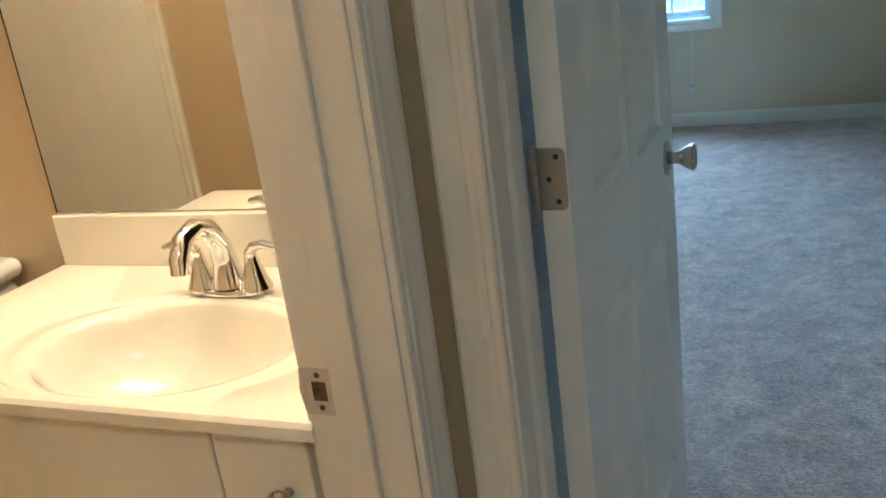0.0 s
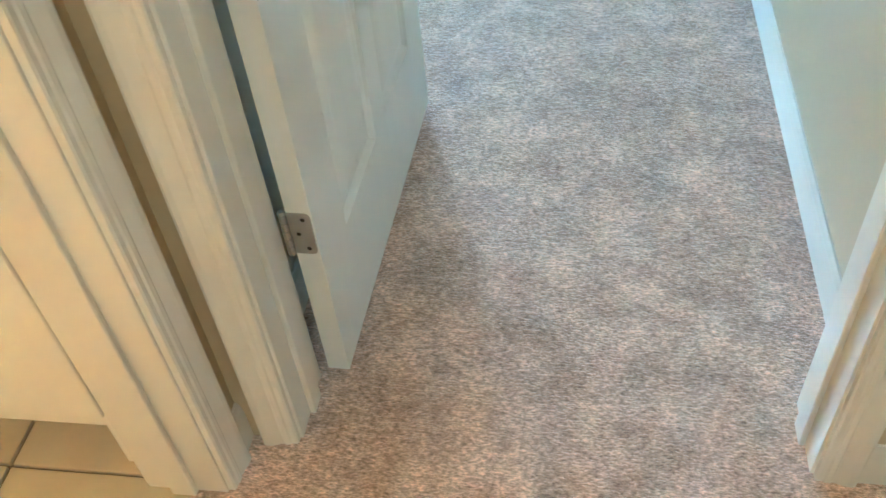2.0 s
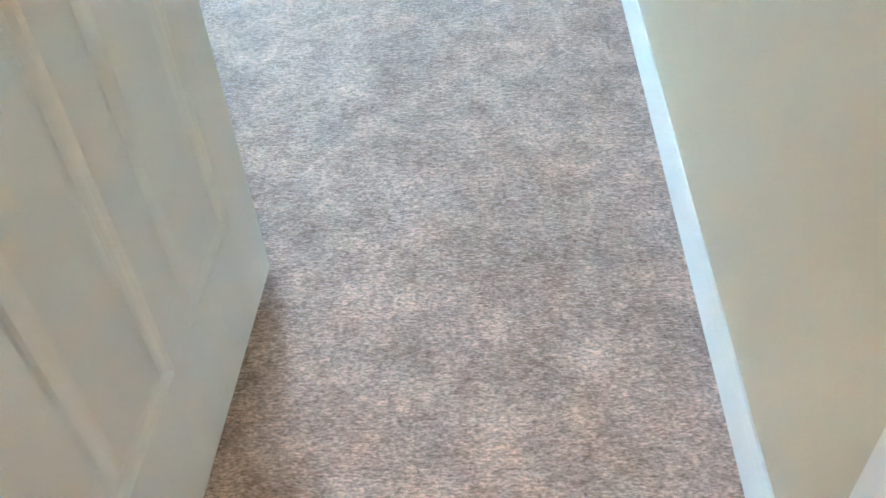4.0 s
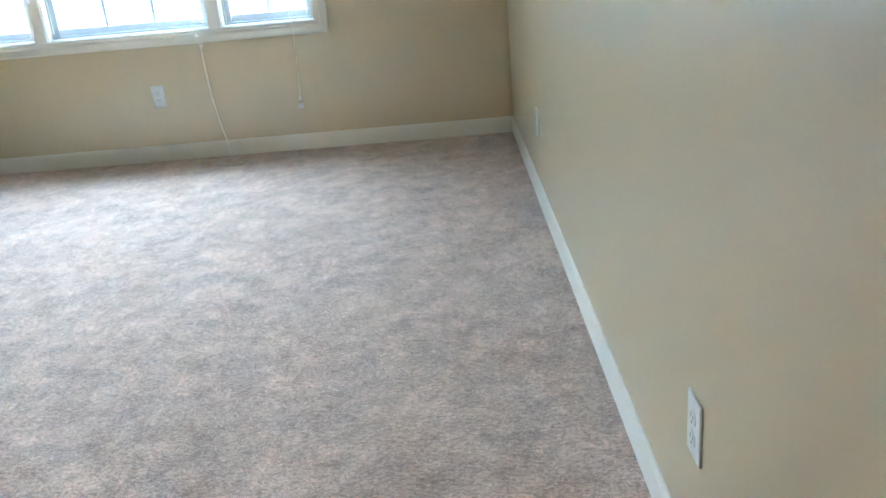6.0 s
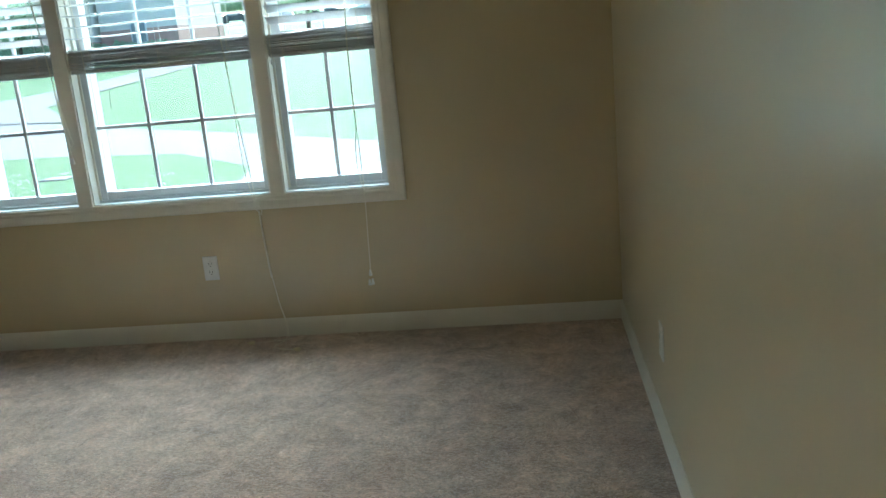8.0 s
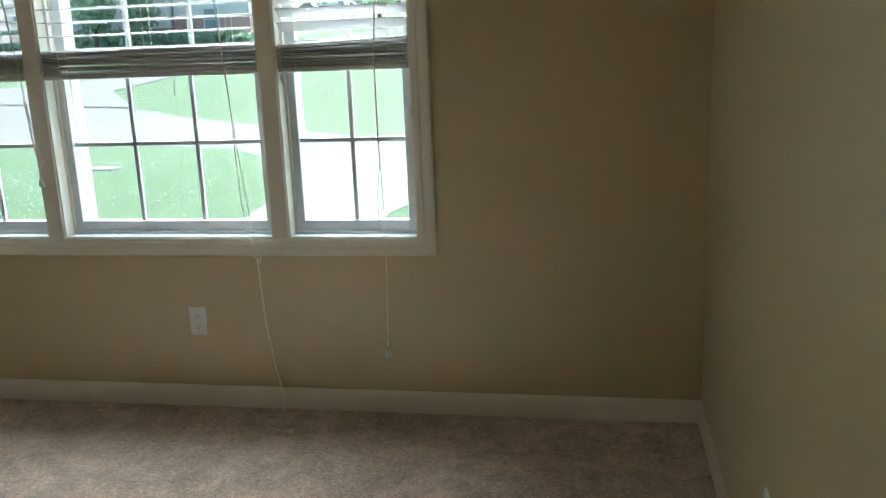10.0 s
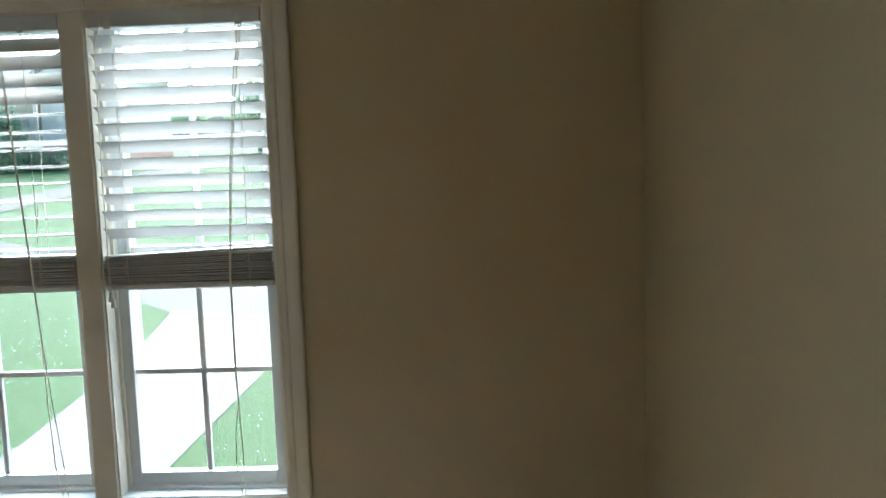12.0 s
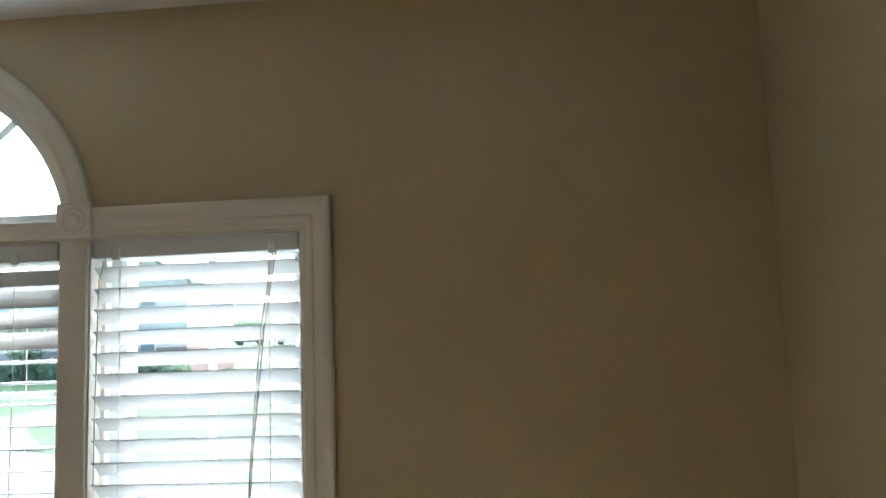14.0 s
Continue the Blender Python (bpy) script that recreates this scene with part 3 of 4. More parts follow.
for k in range(n):
    bm.faces.new((fr0[k], fr0[(k + 1) % n], fr1[(k + 1) % n], fr1[k]))
bm.faces.new(fr0)
bm.faces.new(fr1)
ag = part("pane", bm, GLASS, win)
ag.visible_shadow = False


def sash(x0, x1, z0, z1, yc, cols, name):
    """A vinyl sash with its panes and glazing bars; rails 45 mm, stiles 40 mm."""
    st, rb, rt = 0.040, 0.048, 0.034
    bm = bmesh.new()
    box(bm, x0, x0 + st, yc - 0.017, yc + 0.017, z0, z1, 0.002)
    box(bm, x1 - st, x1, yc - 0.017, yc + 0.017, z0, z1, 0.002)
    box(bm, x0 + st, x1 - st, yc - 0.0165, yc + 0.0165, z0, z0 + rb, 0.002)
    box(bm, x0 + st, x1 - st, yc - 0.0165, yc + 0.0165, z1 - rt, z1, 0.002)
    box(bm, x0 + st - 0.001, x1 - st + 0.001, yc - 0.022, yc - 0.0165, z0, z0 + 0.014, 0.001)
    s = part(name, bm, VINYL, win)
    gx0, gx1, gz0, gz1 = x0 + st, x1 - st, z0 + rb, z1 - rt
    w, h = (gx1 - gx0) / cols, (gz1 - gz0) / 2
    for i in range(cols):
        for j in range(2):
            p = part("pane", boxm(gx0 + i * w, gx0 + (i + 1) * w, yc - 0.002, yc + 0.002, gz0 + j * h, gz0 + (j + 1) * h), GLASS, s)
            p.visible_shadow = False
    for i in range(1, cols):
        part("glazing_bar", boxm(gx0 + i * w - 0.008, gx0 + i * w + 0.008, yc - 0.008, yc + 0.008, gz0, gz1, 0.002), VINYL, s)
    part("glazing_bar", boxm(gx0, gx1, yc - 0.0075, yc + 0.0075, gz0 + h - 0.008, gz0 + h + 0.008, 0.002), VINYL, s)
    return s


for x0, x1, cols in UNITS:
    # frame lining of each unit with jamb tracks and a stepped sill
    bm = bmesh.new()
    box(bm, x0, x0 + 0.006, WF - 0.004, WF + 0.135, WZ0, WZ1)
    box(bm, x1 - 0.006, x1, WF - 0.004, WF + 0.135, WZ0, WZ1)
    box(bm, x0 + 0.006, x1 - 0.006, WF - 0.004, WF + 0.135, WZ1 - 0.008, WZ1)
    box(bm, x0 + 0.006, x0 + 0.016, WF + 0.047, WF + 0.055, WZ0, WZ1)
    box(bm, x1 - 0.016, x1 - 0.006, WF + 0.047, WF + 0.055, WZ0, WZ1)
    part("window_frame", bm, TRIM, win)
    bm = bmesh.new()
    box(bm, x0 + 0.006, x1 - 0.006, WF - 0.004, WF + 0.135, WZ0, WZ0 + 0.005)
    box(bm, x0 + 0.006, x1 - 0.006, WF + 0.045, WF + 0.053, WZ0 + 0.005, WZ0 + 0.016, 0.001)
    part("window_sill", bm, VINYL, win)
    bm = bmesh.new()
    box(bm, x0 - 0.02, x0 + 0.022, WF + 0.141, WF + 0.20, WZ0 - 0.02, WZ1 + 0.02, 0.002)
    box(bm, x1 - 0.022, x1 + 0.02, WF + 0.141, WF + 0.20, WZ0 - 0.02, WZ1 + 0.02, 0.002)
    part("outer_trim", bm, VINYL, win)
    sash(x0 + 0.004, x1 - 0.004, WZ0 + 0.005, 1.345, WF + 0.075, cols, "lower_sash")
    sash(x0 + 0.004, x1 - 0.004, 1.325, WZ1 - 0.008, WF + 0.111, cols, "upper_sash")


# ---- slatted blinds ----
def slat_mesh(w, depth, name):
    """A slightly crowned slat, width along x, depth along y."""
    bm = bmesh.new()
    pr = [(-0.5, -0.0012), (-0.3, 0.0006), (0, 0.0013), (0.3, 0.0006), (0.5, -0.0012)]
    up = [(u * depth, h + 0.0012) for u, h in pr]
    dn = [(u * depth, h - 0.0012) for u, h in reversed(pr)]
    ring = up + dn
    a = [bm.verts.new((-w / 2, y, z)) for y, z in ring]
    c = [bm.verts.new((w / 2, y, z)) for y, z in ring]
    n = len(ring)
    for k in range(n):
        bm.faces.new((a[k], a[(k + 1) % n], c[(k + 1) % n], c[k]))
    bm.faces.new(a)
    bm.faces.new(c)
    me = finish(bm, name)
    me.materials.append(SLATM)
    return me


rng = random.Random(4)
BY = WF + 0.018                                 # middle depth of the slats


def blind(x0, x1, tilts, label, cords, skew=0.0):
    w = x1 - x0
    cx = (x0 + x1) / 2
    b = thing("window_blind", label, "blind", (cx, BY, 1.955), group="blinds in the triple window")
    I = Matrix.Translation((-cx, -BY, -1.955))

    def add(name, bm, m, parent=b, lab="", smooth=False):
        bm.transform(I)
        return part(name, bm, m, parent, lab, smooth)

    hr = add("headrail", boxm(x0, x1, BY - 0.026, BY + 0.024, 1.966, 2.006, 0.002), VINYL)
    for s in ((0.12, 0.5, 0.88) if w > 0.6 else (0.12, 0.88)):
        add("clip", boxm(x0 + s * w - 0.009, x0 + s * w + 0.009, BY - 0.030, BY - 0.024, 1.96, 1.99, 0.002), PLATE, hr)
    me = slat_mesh(w - 0.004, 0.050, "slat")
    pitch = 0.0468
    n = 12
    for i in range(n):
        o = new("slat", me)
        o.parent = b
        z = 1.934 - i * pitch
        t = tilts[min(i, len(tilts) - 1)] + rng.uniform(-2, 2)
        o.matrix_basis = pose(rng.uniform(-0.001, 0.001), 0, z - 1.955, -t, rng.uniform(-0.25, 0.25), 0)
    # gathered slats over the bottom rail
    z = 1.264
    rail = add("bottom_rail", boxm(x0 + 0.002, x1 - 0.002, BY - 0.026, BY + 0.026, z, z + 0.016, 0.003), SLATM)
    for k in range(3 if w > 0.6 else 2):
        px = x0 + w * (0.12 + 0.76 * k / (2 if w > 0.6 else 1))
        add("cord_plug", lathe(bmesh.new(), [(0.005, z - 0.003), (0.005, z + 0.001)], (px, BY - 0.012, 0), "z", 10), PLATE, rail)
    z += 0.0185
    m = 17
    for i in range(m):
        o = new("slat", me)
        o.parent = b
        lift = skew * (i / m) ** 2
        o.matrix_basis = pose(rng.uniform(-0.004, 0.004), rng.uniform(-0.003, 0.003), z - 1.955 + lift * 0.5, rng.uniform(-3, 3), -math.degrees(lift / w) + rng.uniform(-0.25, 0.25), rng.uniform(-0.3, 0.3))
        z += 0.0046 + rng.uniform(-0.0006, 0.0012)
    # ladder cords in front and behind, and their slack at the stack
    for s in (0.12, 0.5, 0.88) if w > 0.6 else (0.14, 0.86):
        px = x0 + s * w
        bm = bmesh.new()
        for dy in (-0.027, 0.027):
            tube(bm, [(px, BY + dy, 1.966), (px + 0.002, BY + dy, 1.65), (px, BY + dy, 1.375), (px, BY + dy, 1.272)], 0.0011, 5)
        add("ladder_cord", bm, CORDM)
        bm = bmesh.new()
        for k in range(5):
            zz = 1.375 - k * 0.02
            d = rng.uniform(0.004, 0.012) * rng.choice((-1, 1))
            tube(bm, [(px, BY - 0.027, zz), (px + d, BY - 0.032, zz - 0.006), (px + d * 1.3, BY - 0.033, zz - 0.016), (px, BY - 0.027, zz - 0.022)], 0.0011, 5)
        add("slack_cord", bm, CORDM)
    for name, pts, lab in cords:
        add(name, tube(bmesh.new(), pts, {"cord_loop": 0.0024, "cord_twist": 0.0036}.get(name, 0.0016), 6), CORDM, b, lab)
    return b, add


def tassel(add, b, x, y, z, tilt=0, m=None):
    t = add("tassel", lathe(bmesh.new(), [(0.003, 0.0), (0.0045, -0.004), (0.0065, -0.018), (0.0075, -0.026), (0.006, -0.028), (0.001, -0.028)], (x, y, z), "z", 14), m or PLATE, b, "small cord tassel", True)
    return t


CY = WF - 0.034                                 # cords hang clear of the casing
x0, x1, _ = UNITS[2]
b, add = blind(x0 + 0.010, x1 - 0.008, [36], "white slatted blind, half raised, gathered slats askew at the bottom", [
    ("lift_cord", [(-0.142, BY - 0.026, 1.985), (-0.165, CY, 1.80), (-0.188, CY, 1.55), (-0.203, CY, 1.30), (-0.204, CY, 1.02), (-0.200, CY, 0.95)], "white lift cord"),
    ("lift_cord", [(-0.136, BY - 0.026, 1.985), (-0.158, CY, 1.80), (-0.183, CY - 0.002, 1.55), (-0.200, CY, 1.30), (-0.201, CY - 0.002, 1.05), (-0.200, CY, 0.95)], "white lift cord"),
    ("lift_cord", [(-0.200, CY, 0.955), (-0.212, CY - 0.004, 0.86), (-0.216, CY, 0.78), (-0.205, CY, 0.70), (-0.196, CY, 0.665)], "white lift cord"),
    ("lift_cord", [(-0.200, CY, 0.955), (-0.197, CY, 0.85), (-0.195, CY, 0.70), (-0.198, CY + 0.002, 0.58), (-0.204, CY + 0.004, 0.42), (-0.208, CY + 0.006, 0.30)], "white lift cord"),
    ("tilt_cord", [(x0 + 0.05, BY - 0.026, 1.985), (x0 + 0.03, BY - 0.032, 1.92), (x0 + 0.026, BY - 0.034, 1.6), (x0 + 0.026, BY - 0.036, 1.26)], "white tilt cord"),
], skew=0.016)
for dx, dz in ((-0.008, 0.256), (0.006, 0.258), (-0.001, 0.30)):
    tassel(add, b, -0.209 + dx, CY + 0.006, dz)
tassel(add, b, x0 + 0.026, BY - 0.036, 1.262)
tassel(add, b, x0 + 0.032, BY - 0.036, 1.246)

x0, x1, _ = UNITS[1]
b, add = blind(x0 + 0.008, x1 - 0.008, [-50, -52, -50, -52, 3], "white slatted blind, half raised, upper slats tilted shut", [
    ("lift_cord", [(-0.80, BY - 0.026, 1.985), (-0.772, CY, 1.75), (-0.752, CY, 1.45), (-0.735, CY, 1.20), (-0.715, CY, 0.95), (-0.698, CY, 0.78), (-0.690, CY, 0.655)], "white lift cord"),
    ("lift_cord", [(-0.795, BY - 0.026, 1.985), (-0.769, CY, 1.75), (-0.748, CY - 0.002, 1.45), (-0.733, CY, 1.20), (-0.728, CY, 0.95), (-0.722, CY, 0.78), (-0.700, CY, 0.66), (-0.690, CY, 0.63)], "white lift cord"),
    ("cord_loop", [(-0.690, CY, 0.655), (-0.700, CY - 0.008, 0.64), (-0.693, CY - 0.010, 0.615), (-0.678, CY - 0.008, 0.60), (-0.670, CY - 0.004, 0.585), (-0.668, CY, 0.61), (-0.680, CY + 0.004, 0.638), (-0.690, CY, 0.645)], "looped lift cord"),
    ("cord_twist", [(-0.681, CY, 0.605), (-0.679, CY + 0.003, 0.50), (-0.673, CY + 0.004, 0.38), (-0.666, CY + 0.004, 0.29)], "twisted lift cords"),
    ("lift_cord", [(-0.682, CY, 0.60), (-0.679, CY + 0.006, 0.50), (-0.672, CY + 0.008, 0.38), (-0.664, CY + 0.008, 0.28), (-0.645, CY + 0.004, 0.16), (-0.622, CY, 0.075), (-0.615, CY - 0.02, 0.015), (-0.607, CY - 0.036, 0.006), (-0.66, CY - 0.05, 0.006), (-0.765, CY - 0.075, 0.008)], "white lift cord"),
    ("lift_cord", [(-0.684, CY, 0.60), (-0.676, CY + 0.004, 0.48), (-0.668, CY + 0.006, 0.34), (-0.650, CY + 0.004, 0.18), (-0.628, CY, 0.08), (-0.620, CY - 0.02, 0.015), (-0.625, CY - 0.06, 0.006), (-0.655, CY - 0.11, 0.006), (-0.650, CY - 0.145, 0.006), (-0.61, CY - 0.165, 0.006), (-0.55, CY - 0.185, 0.008)], "white lift cord"),
    ("tilt_cord", [(x0 + 0.07, BY - 0.026, 1.985), (x0 + 0.06, BY - 0.032, 1.7), (x0 + 0.075, BY - 0.034, 1.45), (x0 + 0.085, BY - 0.036, 1.20), (x0 + 0.078, BY - 0.036, 1.02)], "dark tilt cord"),
])
for x, y, ang in ((-0.777, CY - 0.077, 100), (-0.536, CY - 0.190, -75)):
    t = tagged(part("cord_tassel", lathe(bmesh.new(), [(0.0034, -0.016), (0.007, -0.011), (0.0098, 0.006), (0.0102, 0.013), (0.0085, 0.015), (0.001, 0.015)], (0, 0, 0), "x", 14), TASSELM, None, "", True),
               "small cream wooden cord tassel lying on carpet", "tassel")
    t.matrix_world = pose(x, y, 0.0104, 0, 0, ang - 90 if ang > 0 else ang + 60)

x0, x1, _ = UNITS[0]
b, add = blind(x0 + 0.008, x1 - 0.008, [34], "white slatted blind, half raised beside the mullion", [
    ("lift_cord", [(-1.60, BY - 0.026, 1.985), (-1.575, CY, 1.70), (-1.545, CY, 1.40), (-1.52, CY, 1.15), (-1.495, CY, 1.0), (-1.485, CY, 0.965), (-1.50, CY, 0.95), (-1.518, CY, 1.02), (-1.53, CY - 0.002, 1.2)], "white lift cord"),
    ("lift_cord", [(-1.595, BY - 0.026, 1.985), (-1.57, CY, 1.70), (-1.542, CY, 1.40), (-1.522, CY, 1.15), (-1.512, CY, 1.0), (-1.503, CY, 0.90)], "white lift cord"),
])
tassel(add, b, -1.503, CY, 0.902)
tassel(add, b, -1.512, CY, 0.905)


# ---- wall outlets ----
def outlet(m, label):
    o = thing("wall_outlet", label, "outlet", group="wall outlets")
    bm = boxm(-0.035, 0.035, -0.0055, 0.0, -0.057, 0.057, 0.003, 2)
    part("cover_plate", bm, PLATE, o)
    for s in (-1, 1):
        r = part("receptacle", lathe(bmesh.new(), [(0.0165, -0.0045), (0.0165, -0.0072), (0.0158, -0.0076), (0.001, -0.0076)], (0, 0, s * 0.0195), "y", 24, 1.0, 0.86), PLATE, o)
        # slots are thin plates on the face, their recess shade put in as near-black
        for dx, hh in ((-0.0064, 0.0045), (0.0064, 0.0038)):
            part("slot", boxm(dx - 0.0011, dx + 0.0011, -0.0079, -0.0074, s * 0.0195 + 0.003 - hh, s * 0.0195 + 0.003 + hh), DARK, r)
        part("slot", lathe(bmesh.new(), [(0.0024, -0.0074), (0.0024, -0.0079), (0.0004, -0.0079)], (0, 0, s * 0.0195 - 0.0085), "y", 10), DARK, r)
    part("screw", lathe(bmesh.new(), [(0.003, -0.005), (0.0027, -0.0064), (0.0005, -0.0066)], (0, 0, 0), "y", 10), PLATE, o)
    o.matrix_world = m
    return o


outlet(pose(-0.955, F, 0.346), "white duplex wall outlet under the window")
outlet(pose(R, 1.555, 0.335, 0, 0, -90), "white duplex wall outlet above the baseboard")
outlet(pose(R, 3.75, 0.330, 0, 0, -90), "white duplex wall outlet near the room corner")

# ---- bathroom: vanity, top, faucet, mirror, light, toilet ----
VF, VX0, VX1 = -0.062, -0.945, BX
van = thing("bathroom_vanity", "cream laminate vanity cabinet with round metal knobs", "vanity cabinet", (-0.53, 0.2, 0))
I = Matrix.Translation((0.53, -0.2, 0))


def vp(name, bm, m=CABM, parent=van, label="", smooth=False):
    bm.transform(I)
    return part(name, bm, m, parent, label, smooth)


bm = bmesh.new()
box(bm, VX0, VX0 + 0.016, VF + 0.018, BN - 0.004, 0.0, 0.762)
box(bm, VX1 - 0.018, VX1 - 0.002, VF + 0.018, BN - 0.004, 0.0, 0.762)
box(bm, VX0 + 0.016, VX1 - 0.018, VF + 0.018, BN - 0.004, 0.10, 0.116)
box(bm, VX0 + 0.016, VX1 - 0.018, BN - 0.012, BN - 0.004, 0.116, 0.762)
vp("carcass", bm)
vp("face_frame", box(box(box(bmesh.new(), VX0, VX1 - 0.002, VF, VF + 0.018, 0.098, 0.146, 0.001), -0.172, VX1 - 0.002, VF + 0.0005, VF + 0.0185, 0.0, 0.762, 0.001), VX0, VX0 + 0.03, VF + 0.0005, VF + 0.0185, 0.0, 0.762, 0.001))
vp("toe_board", boxm(VX0 + 0.03, -0.172, VF + 0.075, VF + 0.09, -0.009, 0.098), CABM)


def front(x0, x1, z0, z1, name):
    return vp(name, boxm(x0, x1, VF - 0.018, VF - 0.0005, z0, z1, 0.0025, 2))


def vknob(parent, x, z):
    vp("knob", lathe(bmesh.new(), [(0.006, 0), (0.0055, -0.010), (0.010, -0.014), (0.0155, -0.020), (0.0165, -0.025), (0.014, -0.030), (0.008, -0.0325), (0.001, -0.033)], (x, VF - 0.018, z), "y", 24), BRASS, parent, "round brushed metal knob", True)


vknob(front(-0.284, -0.150, 0.593, 0.752, "drawer_front"), -0.186, 0.675)
front(VX0 + 0.006, -0.288, 0.593, 0.752, "false_front")
vknob(front(-0.541, -0.150, 0.146, 0.589, "door"), -0.506, 0.564)
vknob(front(VX0 + 0.006, -0.545, 0.146, 0.589, "door"), -0.562, 0.564)

# moulded top with an oval basin
TZ = 0.786
top = thing("countertop", "cream cultured marble vanity top with moulded oval basin", "countertop", (-0.53, 0.2, TZ))
bm = bmesh.new()
bx, by, ra, rb = -0.475, 0.085, 0.215, 0.155
X0, X1, Y0, Y1 = -0.945, BX - 0.001, -0.105, BN - 0.001
n = 72
levels = [(1.0, 0.0, True), (1.0, -0.001, False), (0.975, -0.006, False), (0.94, -0.022, False), (0.86, -0.060, False), (0.74, -0.092, False), (0.55, -0.115, False), (0.3, -0.126, False), (0.1, -0.129, False)]


def rim(c, s):
    t = [((X1 if c > 0 else X0) - bx) / c if abs(c) > 1e-6 else 9e9, ((Y1 if s > 0 else Y0) - by) / s if abs(s) > 1e-6 else 9e9]
    return min(t)


rings = []
angs = sorted([2 * math.pi * k / n for k in range(n)] + [math.atan2(y - by, x - bx) % (2 * math.pi) for x in (X0, X1) for y in (Y0, Y1)])
sk = [bm.verts.new((bx + rim(math.cos(a), math.sin(a)) * math.cos(a), by + rim(math.cos(a), math.sin(a)) * math.sin(a), TZ - 0.022)) for a in angs]
edge = [bm.verts.new((v.co.x, v.co.y, TZ - 0.006)) for v in sk]
lip = [bm.verts.new((v.co.x + 0.005 * (1 if v.co.x < -0.9 else 0), max(v.co.y, Y0 + 0.005), TZ)) for v in sk]
rings += [sk, edge, lip]
for k, dz in ((1.33, 0.0), (1.315, -0.0015), (1.285, -0.0045), (1.27, -0.005), (1.15, -0.0045), (1.12, -0.0035)):
    rings.append([bm.verts.new((bx + k * ra * math.cos(a), by + (0.52 + 0.48 * k) * rb * math.sin(a), TZ + dz)) for a in angs])
rings.append([bm.verts.new((bx + 1.07 * ra * math.cos(a), by + 1.035 * rb * math.sin(a), TZ - 0.005)) for a in angs])
for s, dz, _ in levels[1:]:
    rings.append([bm.verts.new((bx + s * ra * math.cos(a), by + (1 - s) * 0.03 + s * rb * math.sin(a), TZ - 0.007 + dz)) for a in angs])
for p, q in zip(rings, rings[1:]):
    for k in range(len(angs)):
        kk = (k + 1) % len(angs)
        bm.faces.new((p[k], p[kk], q[kk], q[k]))
bm.faces.new(rings[-1])
bm.transform(Matrix.Translation((0.53, -0.2, -TZ)))
part("counter", bm, MARBLE, top, smooth=True)
bm = boxm(X0 + 0.008, X1, BN - 0.021, BN - 0.001, TZ - 0.001, TZ + 0.100, 0.003, 2)
bm.transform(Matrix.Translation((0.53, -0.2, -TZ)))
part("backsplash", bm, MARBLE, top)
bm = lathe(bmesh.new(), [(0.024, TZ - 0.1335), (0.022, TZ - 0.130), (0.010, TZ - 0.131), (0.001, TZ - 0.131)], (bx, by + 0.027, 0), "z", 24)
bm.transform(Matrix.Translation((0.53, -0.2, -TZ)))
part("drain", bm, CHROME, top, smooth=True)

fx, fy = -0.478, 0.272
fau = thing("faucet", "chrome centerset bathroom faucet with two lever handles", "faucet", (fx, fy, TZ))
bm = lathe(bmesh.new(), [(0.072, 0.0), (0.071, 0.004), (0.066, 0.008), (0.05, 0.010), (0.002, 0.0105)], (0, 0, 0), "z", 32, 1.0, 0.37)
part("base_plate", bm, CHROME, fau, smooth=True)
pts = [(0, 0.0, 0.010), (0, 0.002, 0.05), (0, -0.004, 0.085), (0, -0.026, 0.116), (0, -0.058, 0.128), (0, -0.090, 0.118), (0, -0.108, 0.094), (0, -0.112, 0.072)]
part("spout", tube(bmesh.new(), pts, [0.029, 0.0215, 0.0175, 0.0165, 0.016, 0.0155, 0.015, 0.0145], 18), CHROME, fau, smooth=True)
for s in (-1, 1):
    h = part("handle", lathe(bmesh.new(), [(0.027, 0.004), (0.0265, 0.010), (0.022, 0.020), (0.014, 0.045), (0.0105, 0.062), (0.011, 0.068), (0.002, 0.072)], (s * 0.052, 0, 0), "z", 22), CHROME, fau, smooth=True)
    part("lever", tube(bmesh.new(), [(s * 0.050, 0, 0.066), (s * 0.062, -0.002, 0.079), (s * 0.085, -0.006, 0.083), (s * 0.108, -0.010, 0.078)], [0.0095, 0.0085, 0.0075, 0.006], 12), CHROME, h, smooth=True)

mir = thing("wall_mirror", "frameless wall mirror above the vanity backsplash", "mirror", (-0.53, BN, 1.4))
bm = boxm(-0.933, BX - 0.004, BN - 0.006, BN - 0.0005, TZ + 0.103, 1.92)
bm.transform(Matrix.Translation((0.53, -BN, -1.4)))
part("mirror_glass", bm, MIRROR, mir)
bm = boxm(-0.936, -0.933, BN - 0.0065, BN - 0.0005, TZ + 0.103, 1.92)
bm.transform(Matrix.Translation((0.53, -BN, -1.4)))
part("edge", bm, DARK, mir)

lamp = thing("vanity_light", "warm vanity light bar with round bulbs", "wall light", (-0.53, BN, 2.05))
part("back_plate", boxm(-0.30, 0.30, -0.03, 0, -0.05, 0.05, 0.004), CHROME, lamp)
for k in range(4):
    prof = [(0.016, -0.03), (0.018, -0.05), (0.034, -0.064), (0.042, -0.088), (0.036, -0.112), (0.018, -0.126), (0.002, -0.130)]
    part("bulb", lathe(bmesh.new(), prof, (-0.225 + 0.15 * k, 0, 0), "y", 20), BULB, lamp, "glowing warm globe bulb", True)

